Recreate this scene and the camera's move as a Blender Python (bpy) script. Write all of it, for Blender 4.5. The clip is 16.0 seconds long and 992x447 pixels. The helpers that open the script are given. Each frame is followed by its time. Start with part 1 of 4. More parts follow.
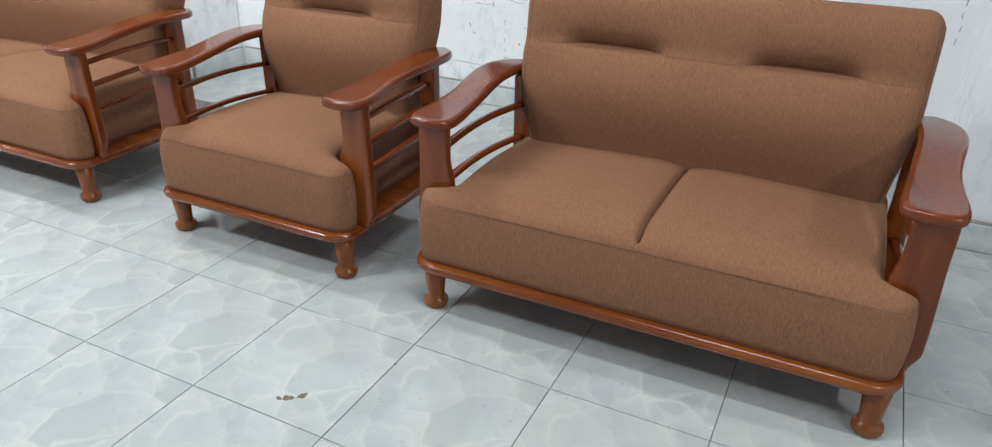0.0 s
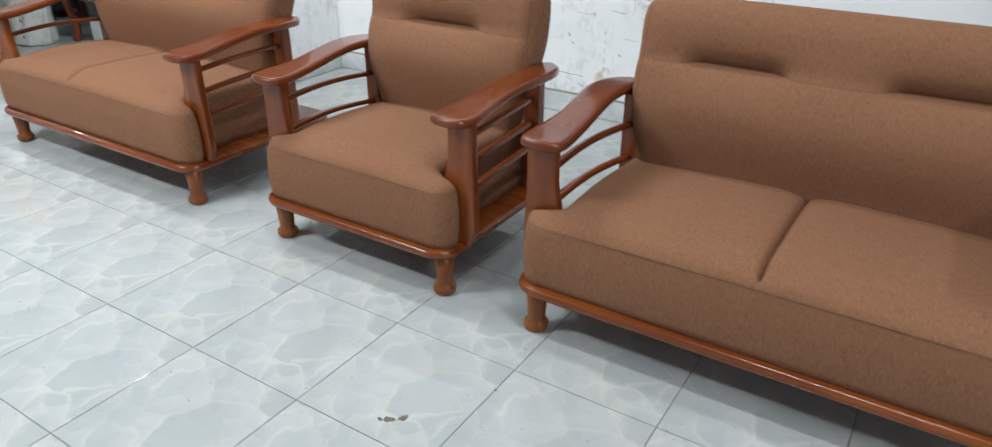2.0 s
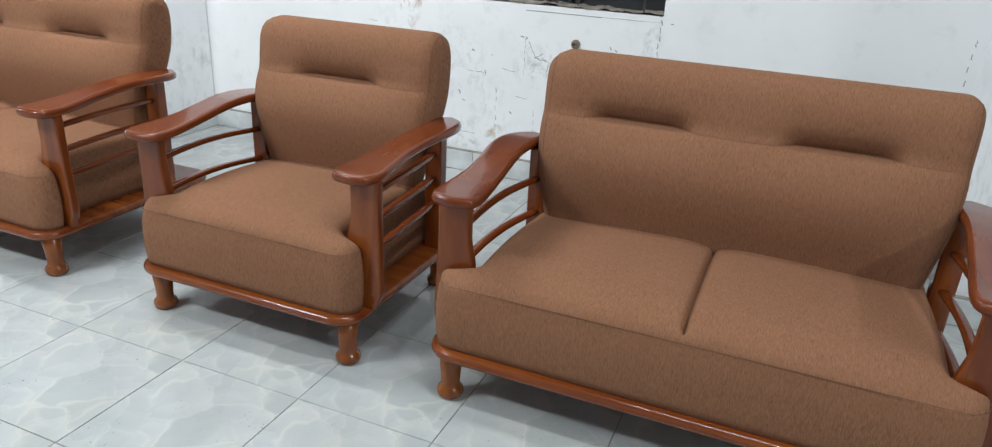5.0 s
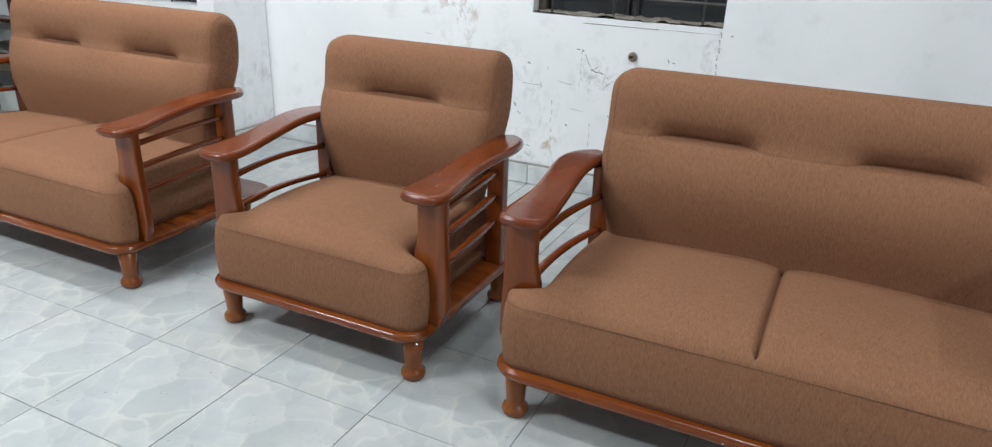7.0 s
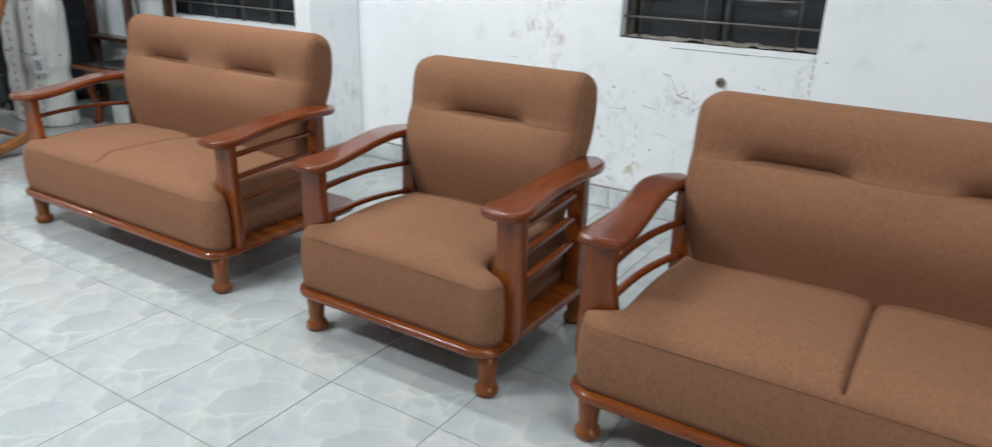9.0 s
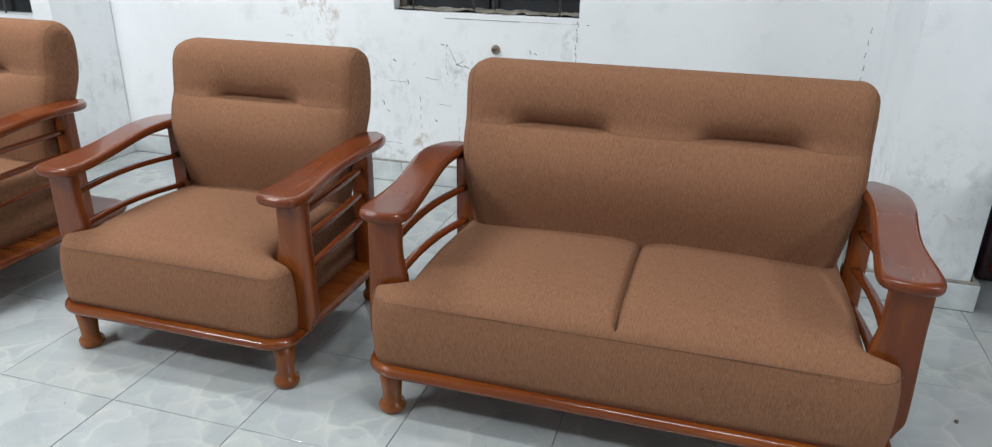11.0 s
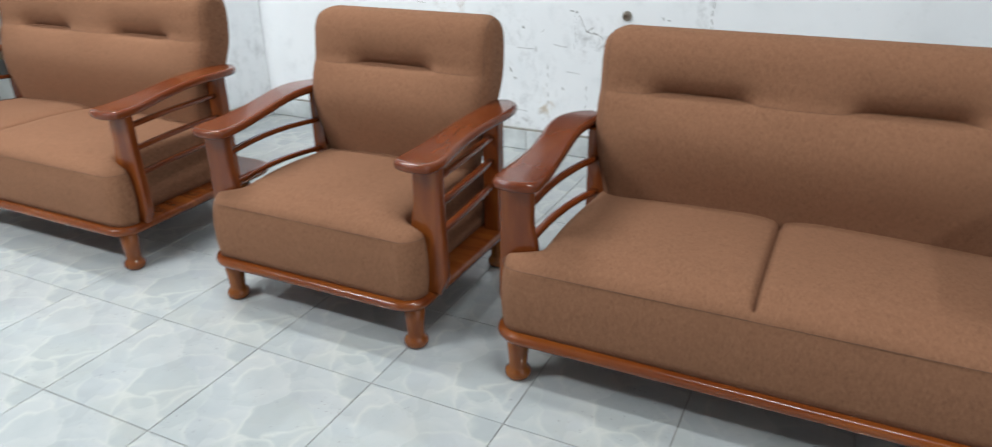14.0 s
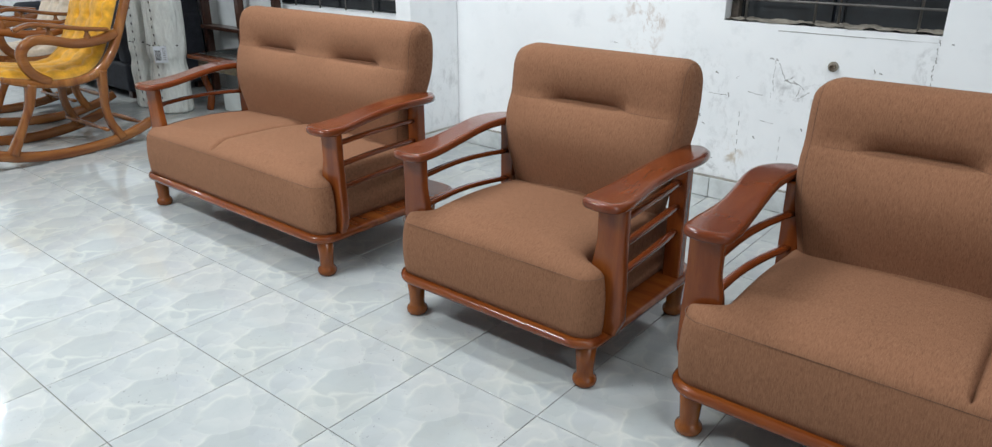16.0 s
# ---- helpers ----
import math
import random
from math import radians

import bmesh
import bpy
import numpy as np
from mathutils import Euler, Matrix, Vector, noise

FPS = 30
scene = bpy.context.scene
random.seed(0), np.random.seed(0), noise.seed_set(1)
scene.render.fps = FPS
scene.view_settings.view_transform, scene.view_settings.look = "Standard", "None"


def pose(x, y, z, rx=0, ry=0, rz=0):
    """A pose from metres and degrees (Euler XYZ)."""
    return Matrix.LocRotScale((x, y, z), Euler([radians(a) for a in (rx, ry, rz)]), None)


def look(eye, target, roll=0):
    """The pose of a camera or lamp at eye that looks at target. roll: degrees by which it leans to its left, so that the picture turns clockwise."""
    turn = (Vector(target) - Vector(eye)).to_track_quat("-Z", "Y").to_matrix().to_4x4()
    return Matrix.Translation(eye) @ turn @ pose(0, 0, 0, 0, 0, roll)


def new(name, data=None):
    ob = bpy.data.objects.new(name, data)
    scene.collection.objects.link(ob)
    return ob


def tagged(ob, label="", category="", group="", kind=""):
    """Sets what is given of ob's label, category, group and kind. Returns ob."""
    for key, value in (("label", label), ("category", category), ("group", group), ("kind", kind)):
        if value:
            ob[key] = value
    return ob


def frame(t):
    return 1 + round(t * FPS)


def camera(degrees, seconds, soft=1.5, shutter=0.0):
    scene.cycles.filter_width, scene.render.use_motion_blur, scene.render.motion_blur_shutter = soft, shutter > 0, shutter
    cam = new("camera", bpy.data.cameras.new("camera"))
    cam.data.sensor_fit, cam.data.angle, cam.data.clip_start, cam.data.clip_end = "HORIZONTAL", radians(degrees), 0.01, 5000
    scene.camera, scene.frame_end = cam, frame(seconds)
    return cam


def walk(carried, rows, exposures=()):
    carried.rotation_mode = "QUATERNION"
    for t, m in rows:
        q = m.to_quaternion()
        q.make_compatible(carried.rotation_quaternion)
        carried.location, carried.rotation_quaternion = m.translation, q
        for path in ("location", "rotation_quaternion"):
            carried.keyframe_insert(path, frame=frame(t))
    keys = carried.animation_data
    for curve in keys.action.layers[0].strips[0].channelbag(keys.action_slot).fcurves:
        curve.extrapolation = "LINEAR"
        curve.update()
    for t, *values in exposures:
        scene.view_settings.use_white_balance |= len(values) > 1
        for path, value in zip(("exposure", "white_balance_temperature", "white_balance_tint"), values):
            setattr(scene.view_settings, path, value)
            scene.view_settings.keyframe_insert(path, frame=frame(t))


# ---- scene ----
cam = camera(67.7, 16.0, soft=1.2, shutter=0.3)
PATH = [
    (0, (2.117, -0.984, 1.213), (1.336, 0.617, 0.305), 0.9),
    (0.5, (2.12, -0.991, 1.213), (1.307, 0.604, 0.323), 0.5),
    (1, (2.122, -0.991, 1.226), (1.356, 0.639, 0.357), -0.6),
    (1.5, (2.09, -0.976, 1.221), (1.232, 0.569, 0.285), -0.9),
    (2, (1.999, -0.96, 1.247), (1.047, 0.544, 0.334), 0.4),
    (2.5, (1.875, -0.972, 1.23), (0.752, 0.469, 0.415), 2.0),
    (3, (1.817, -0.98, 1.22), (0.496, 0.308, 0.447), 2.2),
    (3.5, (1.813, -0.96, 1.206), (0.557, 0.413, 0.474), 3.1),
    (4, (1.833, -0.957, 1.199), (0.838, 0.615, 0.465), 2.9),
    (4.5, (1.874, -0.929, 1.199), (1.185, 0.788, 0.439), 3.1),
    (7, (1.814, -0.952, 1.25), (1.018, 0.719, 0.492), 1.9),
    (7.5, (1.774, -0.985, 1.236), (0.657, 0.511, 0.518), 1.7),
    (8, (1.769, -0.995, 1.233), (0.561, 0.434, 0.529), 1.9),
    (8.5, (1.782, -0.991, 1.232), (0.586, 0.457, 0.545), 1.8),
    (9, (1.819, -0.962, 1.232), (0.824, 0.626, 0.533), 1.7),
    (9.5, (1.875, -0.933, 1.225), (1.144, 0.787, 0.511), 1.2),
    (10, (1.898, -0.932, 1.232), (1.306, 0.831, 0.497), 1.1),
    (12.5, (1.901, -0.911, 1.228), (1.424, 0.866, 0.444), 0.5),
    (13, (1.933, -0.893, 1.223), (1.6, 0.903, 0.407), -0.5),
    (13.5, (1.907, -0.903, 1.23), (1.391, 0.841, 0.398), -0.9),
    (14, (1.845, -0.94, 1.235), (1.044, 0.693, 0.404), -0.8),
    (14.5, (1.812, -0.965, 1.236), (0.784, 0.55, 0.432), -0.6),
    (15, (1.793, -0.97, 1.226), (0.664, 0.471, 0.42), 0.1),
    (15.5, (1.79, -0.972, 1.235), (0.639, 0.462, 0.447), -0.5),
    (16, (1.788, -0.977, 1.245), (0.609, 0.458, 0.503), -0.1),
]
walk(cam, [(t, look(eye, target, roll)) for t, eye, target, roll in PATH], [(0, 0.05), (1.5, 0.05), (3, -0.06), (4.5, 0.0), (8, -0.04), (9.5, -0.08), (10.5, -0.04), (13, 0.07), (14, 0.04), (16, -0.03)])

# ---- light ----
world = bpy.data.worlds.new("world")
scene.world = world
world.use_nodes = True
world.node_tree.nodes["Background"].inputs[0].default_value = (0.55, 0.7, 1.0, 1)
world.node_tree.nodes["Background"].inputs[1].default_value = 0.01
scene.view_settings.exposure = 0.0

CEILING = 3.0
# Places read from floor glare and shadows; third and fifth are added unseen fill.
# x, y, turn, watts, length, width
UNSEEN_TUBES = [(-5.5, 0.35, 90, 58, 0.4, 0.10), (-0.65, 1.05, 0, 52, 1.2, 0.12), (1.9, 0.05, 0, 32, 1.2, 0.12), (4.6, -0.9, 90, 62, 1.2, 0.12), (-1.3, -1.40, 0, 122, 1.2, 0.30)]
for tx, ty, turn, watts, long, wide in UNSEEN_TUBES:
    lamp = bpy.data.lights.new("unseen_tube_light", "AREA")
    lamp.shape, lamp.size, lamp.size_y = "RECTANGLE", long, wide
    lamp.energy, lamp.color = watts, (0.905, 0.965, 1.0)
    new("unseen_tube_light", lamp).matrix_world = pose(tx, ty, CEILING - 0.095, 0, 0, turn)


# ---- materials ----
class Nodes:
    """Short hand for building a node material."""

    def __init__(self, name):
        self.mat = bpy.data.materials.new(name)
        self.mat.use_nodes = True
        self.tree = self.mat.node_tree
        self.bsdf = self.tree.nodes["Principled BSDF"]
        self.coord = self.tree.nodes.new("ShaderNodeTexCoord")

    def add(self, kind, **values):
        node = self.tree.nodes.new("ShaderNode" + kind)
        for key, value in values.items():
            if key in ("operation", "data_type", "blend_type", "feature", "wave_type", "bands_direction", "noise_dimensions", "voronoi_dimensions", "wave_profile"):
                if key == "operation":
                    node.operation = value
                elif key == "data_type":
                    node.data_type = value
                elif key == "blend_type":
                    node.blend_type = value
                elif key == "feature":
                    node.feature = value
                elif key == "wave_type":
                    node.wave_type = value
                elif key == "bands_direction":
                    node.bands_direction = value
            else:
                node.inputs[key.replace("_", " ")].default_value = value
        return node

    def link(self, a, b):
        self.tree.links.new(a, b)

    def mapped(self, scale, source="Object", offset=None):
        m = self.tree.nodes.new("ShaderNodeMapping")
        m.inputs["Scale"].default_value = scale
        self.link(self.coord.outputs[source], m.inputs["Vector"])
        if offset is not None:
            self.link(offset, m.inputs["Location"])
        return m.outputs[0]

    def noise(self, vector, scale, detail=4, rough=0.55, warp=0.0):
        n = self.add("TexNoise", Scale=scale, Detail=detail, Roughness=rough, Distortion=warp)
        self.link(vector, n.inputs["Vector"])
        return n.outputs["Fac"]

    def ramp(self, fac, *stops):
        r = self.tree.nodes.new("ShaderNodeValToRGB")
        while len(r.color_ramp.elements) < len(stops):
            r.color_ramp.elements.new(0.5)
        for e, (p, c) in zip(r.color_ramp.elements, stops):
            e.position = p
            e.color = (*c, 1) if isinstance(c, tuple) else (c, c, c, 1)
        self.link(fac, r.inputs[0])
        return r.outputs[0]

    def math(self, op, a, b=0.0, c=0.0, clamp=False):
        m = self.tree.nodes.new("ShaderNodeMath")
        m.operation, m.use_clamp = op, clamp
        for i, v in enumerate((a, b, c)):
            if isinstance(v, (int, float)):
                m.inputs[i].default_value = v
            else:
                self.link(v, m.inputs[i])
        return m.outputs[0]

    def mix(self, fac, a, b, blend="MIX"):
        m = self.tree.nodes.new("ShaderNodeMix")
        m.data_type, m.blend_type = "RGBA", blend
        for i, v in ((0, fac), (6, a), (7, b)):
            if isinstance(v, (int, float)):
                m.inputs[i].default_value = v
            elif isinstance(v, tuple):
                m.inputs[i].default_value = (*v, 1)
            else:
                self.link(v, m.inputs[i])
        return m.outputs[2]

    def finish(self, color, rough, bump=None, strength=0.2, distance=0.002, **inputs):
        for socket, v in (("Base Color", color), ("Roughness", rough)):
            if isinstance(v, tuple):
                self.bsdf.inputs[socket].default_value = (*v, 1)
            elif isinstance(v, (int, float)):
                self.bsdf.inputs[socket].default_value = v
            else:
                self.link(v, self.bsdf.inputs[socket])
        for key, v in inputs.items():
            self.bsdf.inputs[key.replace("_", " ")].default_value = v
        if bump is not None:
            b = self.add("Bump", Strength=strength, Distance=distance)
            self.link(bump, b.inputs["Height"])
            self.link(b.outputs[0], self.bsdf.inputs["Normal"])
        return self.mat


def random_shift(n, amount=37.0):
    info = n.add("ObjectInfo")
    return n.math("MULTIPLY", info.outputs["Random"], amount)


def make_fabric():
    """Brown melange upholstery: short dark and light threads over a plain weave."""
    n = Nodes("brown_melange_fabric")
    streaks = n.noise(n.mapped((1.0, 0.18, 0.18)), 480, 3, 0.6)
    coarse = n.noise(n.mapped((1.0, 0.16, 0.16)), 260, 2, 0.6)
    flecks = n.noise(n.mapped((1.0, 0.26, 0.17)), 400, 2, 0.5)
    cloud = n.noise(n.mapped((1, 1, 1)), 6, 4, 0.6)
    base = n.ramp(streaks, (0.30, (0.184, 0.084, 0.045)), (0.5, (0.224, 0.106, 0.058)), (0.70, (0.264, 0.131, 0.075)))
    col = n.mix(n.ramp(flecks, (0.34, 0.40), (0.42, 0.0)), base, (0.086, 0.037, 0.020))
    col = n.mix(n.ramp(coarse, (0.54, 0.0), (0.70, 0.20)), col, (0.325, 0.166, 0.095))
    col = n.mix(n.ramp(cloud, (0.3, 0.0), (0.7, 0.28)), col, (0.248, 0.115, 0.064))
    height = n.math("ADD", n.noise(n.mapped((1, 0.4, 0.4)), 520, 2), n.math("MULTIPLY", cloud, 0.6))
    return n.finish(col, 0.92, height, 0.45, 0.0014, Specular_IOR_Level=0.15, Sheen_Weight=0.05, Sheen_Roughness=0.5, Sheen_Tint=(0.80, 0.55, 0.40, 1))


def make_wood(name, dark, mid, light, axis, rough=0.22, coat=0.38):
    """Lacquered wood with grain that runs along one axis."""
    n = Nodes(name)
    scale = [9.0, 9.0, 9.0]
    scale[axis] = 1.1
    v = n.mapped(tuple(scale), offset=random_shift(n))
    flow = n.noise(v, 2.0, 5, 0.55, 0.5)
    pores = n.noise(n.mapped(tuple(s * 14 for s in scale)), 2.0, 2, 0.5)
    col = n.ramp(flow, (0.25, dark), (0.52, mid), (0.80, light))
    col = n.mix(n.ramp(pores, (0.32, 0.12), (0.50, 0.0)), col, tuple(c * 0.5 for c in dark))
    wear = n.noise(n.mapped((1, 1, 1)), 16, 5, 0.65)
    roughness = n.ramp(wear, (0.35, rough * 0.9), (0.8, min(1.0, rough * 1.3)))
    return n.finish(col, roughness, wear, 0.005, 0.002, Coat_Weight=coat, Coat_Roughness=0.06, Specular_IOR_Level=0.26)


def make_tile():
    """Glossy vitrified tile printed with pale grey marble facets and fine veins."""
    n = Nodes("marble_tile")
    shift = random_shift(n, 61.0)
    v = n.mapped((1, 1, 1))
    dusty = n.mapped((1, 1, 1), offset=shift)
    warp = n.add("TexNoise", Scale=3.6, Detail=3.5)
    n.link(v, warp.inputs["Vector"])
    bent = n.tree.nodes.new("ShaderNodeVectorMath")
    bent.operation = "MULTIPLY_ADD"
    n.link(warp.outputs["Color"], bent.inputs[0])
    bent.inputs[1].default_value = (0.30, 0.30, 0.30)
    n.link(v, bent.inputs[2])
    edges = n.add("TexVoronoi", Scale=6.5, feature="DISTANCE_TO_EDGE")
    fine = n.add("TexVoronoi", Scale=13.0, feature="DISTANCE_TO_EDGE")
    for node in (edges, fine):
        n.link(bent.outputs[0], node.inputs["Vector"])
    tone = n.noise(v, 7.0, 5, 0.6, 0.8)
    col = n.ramp(tone, (0.3, (0.398, 0.422, 0.424)), (0.5, (0.435, 0.455, 0.456)), (0.7, (0.470, 0.486, 0.482)))

    def folds(scale, slope):
        """A tone that runs from one side of each facet to the other, and the facets' random colours."""
        cells = n.add("TexVoronoi", Scale=scale, feature="F1")
        n.link(bent.outputs[0], cells.inputs["Vector"])
        away = n.tree.nodes.new("ShaderNodeVectorMath")
        away.operation = "SUBTRACT"
        n.link(bent.outputs[0], away.inputs[0])
        n.link(cells.outputs["Position"], away.inputs[1])
        lean = n.tree.nodes.new("ShaderNodeVectorMath")
        lean.operation = "DOT_PRODUCT"
        n.link(away.outputs[0], lean.inputs[0])
        lean.inputs[1].default_value = tuple(s * scale for s in slope)
        pick = n.add("SeparateColor")
        n.link(cells.outputs["Color"], pick.inputs[0])
        return n.math("ADD", lean.outputs["Value"], 0.5, clamp=True), pick

    slant, facet = folds(6.5, (0.75, 0.5, 0.0))
    slant2, shard = folds(10.5, (-0.55, 0.75, 0.0))
    col = n.mix(n.math("MULTIPLY", facet.outputs[0], 0.50), col, (0.388, 0.405, 0.430))
    col = n.mix(n.math("MULTIPLY", facet.outputs[1], 0.45), col, (0.405, 0.432, 0.412))
    col = n.mix(n.ramp(slant, (0.10, 0.42), (0.60, 0.0)), col, (0.350, 0.374, 0.380))
    col = n.mix(n.ramp(slant, (0.55, 0.0), (0.95, 0.45)), col, (0.505, 0.512, 0.500))
    col = n.mix(n.math("MULTIPLY", n.ramp(slant2, (0.10, 0.30), (0.55, 0.0)), n.ramp(shard.outputs[0], (0.40, 0.0), (0.50, 1.0))), col, (0.345, 0.368, 0.366))
    col = n.mix(n.math("MULTIPLY", n.ramp(slant2, (0.55, 0.0), (0.95, 0.28)), n.ramp(shard.outputs[1], (0.40, 0.0), (0.50, 1.0))), col, (0.510, 0.515, 0.490))
    vein = n.ramp(edges.outputs["Distance"], (0.0, 0.62), (0.020, 0.36), (0.075, 0.0))
    vein = n.math("MULTIPLY", vein, n.ramp(n.noise(v, 6.0, 2), (0.42, 0.0), (0.60, 1.0)))
    col = n.mix(vein, col, (0.560, 0.565, 0.515))
    vein2 = n.math("MULTIPLY", n.ramp(fine.outputs["Distance"], (0.0, 0.30), (0.014, 0.0)), n.ramp(n.noise(v, 9.0, 2), (0.5, 0.0), (0.7, 0.8)))
    col = n.mix(vein2, col, (0.33, 0.345, 0.33))
    speck = n.math("MULTIPLY", n.ramp(n.noise(dusty, 110, 2, 0.5), (0.68, 0.0), (0.74, 0.75)), n.ramp(n.noise(dusty, 7, 3), (0.50, 0.0), (0.60, 1.0)))
    col = n.mix(speck, col, (0.17, 0.16, 0.15))
    warm = n.ramp(n.noise(dusty, 3.2, 4, 0.6), (0.50, 0.0), (0.68, 0.35))
    col = n.mix(warm, col, (0.455, 0.450, 0.405))
    dirt = n.noise(dusty, 24, 6, 0.7)
    col = n.mix(n.ramp(dirt, (0.62, 0.0), (0.78, 0.55)), col, (0.33, 0.32, 0.29))
    rough = n.ramp(n.noise(dusty, 11, 5, 0.7), (0.3, 0.045), (0.75, 0.10))
    return n.finish(col, rough, dirt, 0.015, 0.001, Specular_IOR_Level=0.5)


def make_wall(name, stains=()):
    """White distemper, scuffed and dirty, with stains at given places: x, z, half width, half height, colour, strength."""
    n = Nodes(name)
    v = n.mapped((1, 1, 1))
    broad = n.noise(v, 1.6, 5, 0.6)
    mid = n.noise(v, 9, 6, 0.65)
    small = n.noise(v, 34, 5, 0.7, 0.6)
    col = n.ramp(broad, (0.3, (0.79, 0.81, 0.825)), (0.55, (0.86, 0.872, 0.882)), (0.8, (0.89, 0.895, 0.90)))
    col = n.mix(n.ramp(mid, (0.55, 0.0), (0.8, 0.4)), col, (0.60, 0.62, 0.63))
    col = n.mix(n.ramp(small, (0.70, 0.0), (0.80, 0.4)), col, (0.46, 0.45, 0.43))
    sep = n.add("SeparateXYZ")
    n.link(v, sep.inputs[0])
    for sx, sz, hw, hh, tint, force in stains:
        dx = n.math("DIVIDE", n.math("SUBTRACT", sep.outputs[0], sx), hw)
        dz = n.math("DIVIDE", n.math("SUBTRACT", sep.outputs[2], sz), hh)
        far = n.math("ADD", n.math("MULTIPLY", dx, dx), n.math("MULTIPLY", dz, dz))
        mask = n.math("SUBTRACT", 1.0, far, clamp=True)
        blot = n.ramp(n.noise(n.mapped((1.0, 1, 0.7)), 17, 6, 0.72, 0.4), (0.50, 0.0), (0.68, 0.8))
        col = n.mix(n.math("MULTIPLY", n.math("MULTIPLY", mask, blot), force, clamp=True), col, tint)
    height = n.math("ADD", n.noise(v, 60, 5, 0.6), n.math("MULTIPLY", mid, 2.0))
    return n.finish(col, 0.75, height, 0.12, 0.003, Specular_IOR_Level=0.3)


def make_plain(name, color, rough, vary=0.25, scale=12.0, metal=0.0, **inputs):
    n = Nodes(name)
    v = n.mapped((1, 1, 1), offset=random_shift(n))
    tone = n.noise(v, scale, 5, 0.6)
    grain = n.noise(v, scale * 14, 3, 0.6)
    col = n.ramp(tone, (0.3, tuple(c * (1 - vary) for c in color)), (0.7, tuple(min(1.0, c * (1 + vary)) for c in color)))
    r = n.ramp(grain, (0.3, max(0.02, rough * 0.85)), (0.7, min(1.0, rough * 1.15)))
    return n.finish(col, r, grain, 0.12, 0.001, Metallic=metal, **inputs)


FABRIC = make_fabric()
THREAD = make_plain("brown_seam_thread", (0.11, 0.055, 0.031), 0.9)
RED_DARK, RED_MID, RED_LIGHT = (0.100, 0.019, 0.005), (0.142, 0.029, 0.006), (0.185, 0.043, 0.009)
WOOD_X = make_wood("mahogany_along_x", RED_DARK, (0.172, 0.040, 0.007), (0.270, 0.076, 0.013), 0)
WOOD_Y = make_wood("mahogany_along_y", RED_DARK, RED_MID, RED_LIGHT, 1)
WOOD_Z = make_wood("mahogany_upright", (0.098, 0.020, 0.005), (0.165, 0.037, 0.007), (0.265, 0.074, 0.013), 2)
WOOD_LEG = make_wood("orange_brown_turned_wood", (0.120, 0.028, 0.006), (0.210, 0.058, 0.010), (0.320, 0.105, 0.018), 2)
TEAK_Y = make_wood("golden_teak_along", (0.115, 0.032, 0.010), (0.215, 0.075, 0.020), (0.33, 0.135, 0.036), 1, 0.20, 0.4)
TEAK_Z = make_wood("golden_teak_upright", (0.115, 0.032, 0.010), (0.225, 0.082, 0.021), (0.36, 0.150, 0.038), 2, 0.20, 0.4)
DARK_WOOD = make_wood("dark_stained_wood", (0.022, 0.009, 0.006), (0.045, 0.018, 0.011), (0.075, 0.031, 0.018), 2, 0.3, 0.3)
TILE = make_tile()
GROUT = make_plain("dirty_grout", (0.25, 0.235, 0.205), 0.9)
RUST, GREY, OCHRE = (0.34, 0.20, 0.11), (0.30, 0.30, 0.30), (0.55, 0.40, 0.22)
WALL = make_wall("scuffed_white_wall", [
    (-0.03, 0.88, 0.13, 0.34, RUST, 0.9), (-0.06, 0.815, 0.22, 0.035, RUST, 0.9), (0.49, 0.25, 0.06, 0.09, OCHRE, 1.0), (0.76, 0.56, 0.20, 0.13, GREY, 0.9),
    (0.25, 0.55, 0.22, 0.20, GREY, 0.55), (1.23, 0.66, 0.05, 0.25, GREY, 0.7), (0.30, 0.14, 0.6, 0.07, GREY, 0.8), (0.42, 0.30, 0.2, 0.3, GREY, 0.4)])
PILLAR_WALL = make_wall("scuffed_white_pillar", [(0.16, 0.42, 0.45, 0.20, GREY, 0.45), (0.20, 0.34, 0.05, 0.05, OCHRE, 1.0), (0.2, 0.15, 0.5, 0.12, GREY, 0.4)])
# The ceiling is unseen; this grey only weakens the light it bounces.
CEILING_GREY = make_plain("low_bounce_ceiling_grey", (0.50, 0.51, 0.52), 0.9, 0.06, 2.0)
METAL = make_plain("painted_steel", (0.17, 0.16, 0.15), 0.5, 0.3, 20, 0.4)
DARKNESS = make_plain("dark_dusty_shutter", (0.016, 0.019, 0.022), 0.45, 0.5, 9)
STONE = make_plain("dusty_sill_cement", (0.27, 0.24, 0.20), 0.95, 0.35, 25)
WHITE_ENAMEL = make_plain("white_enamel", (0.78, 0.78, 0.77), 0.35, 0.05)


# ---- mesh helpers ----
def mesh_of(name, verts, faces, material, smooth=True):
    me = bpy.data.meshes.new(name)
    me.from_pydata([tuple(map(float, v)) for v in verts], [], faces)
    me.materials.append(material)
    bm = bmesh.new()
    bm.from_mesh(me)
    bmesh.ops.recalc_face_normals(bm, faces=bm.faces[:])
    bm.to_mesh(me)
    bm.free()
    if smooth:
        me.shade_smooth()
    return me


def part(name, me, parent=None, label="", at=None):
    ob = new(name, me)
    if at is not None:
        ob.matrix_basis = at
    if parent is not None:
        ob.parent = parent
    if label:
        ob["label"] = label
    return ob


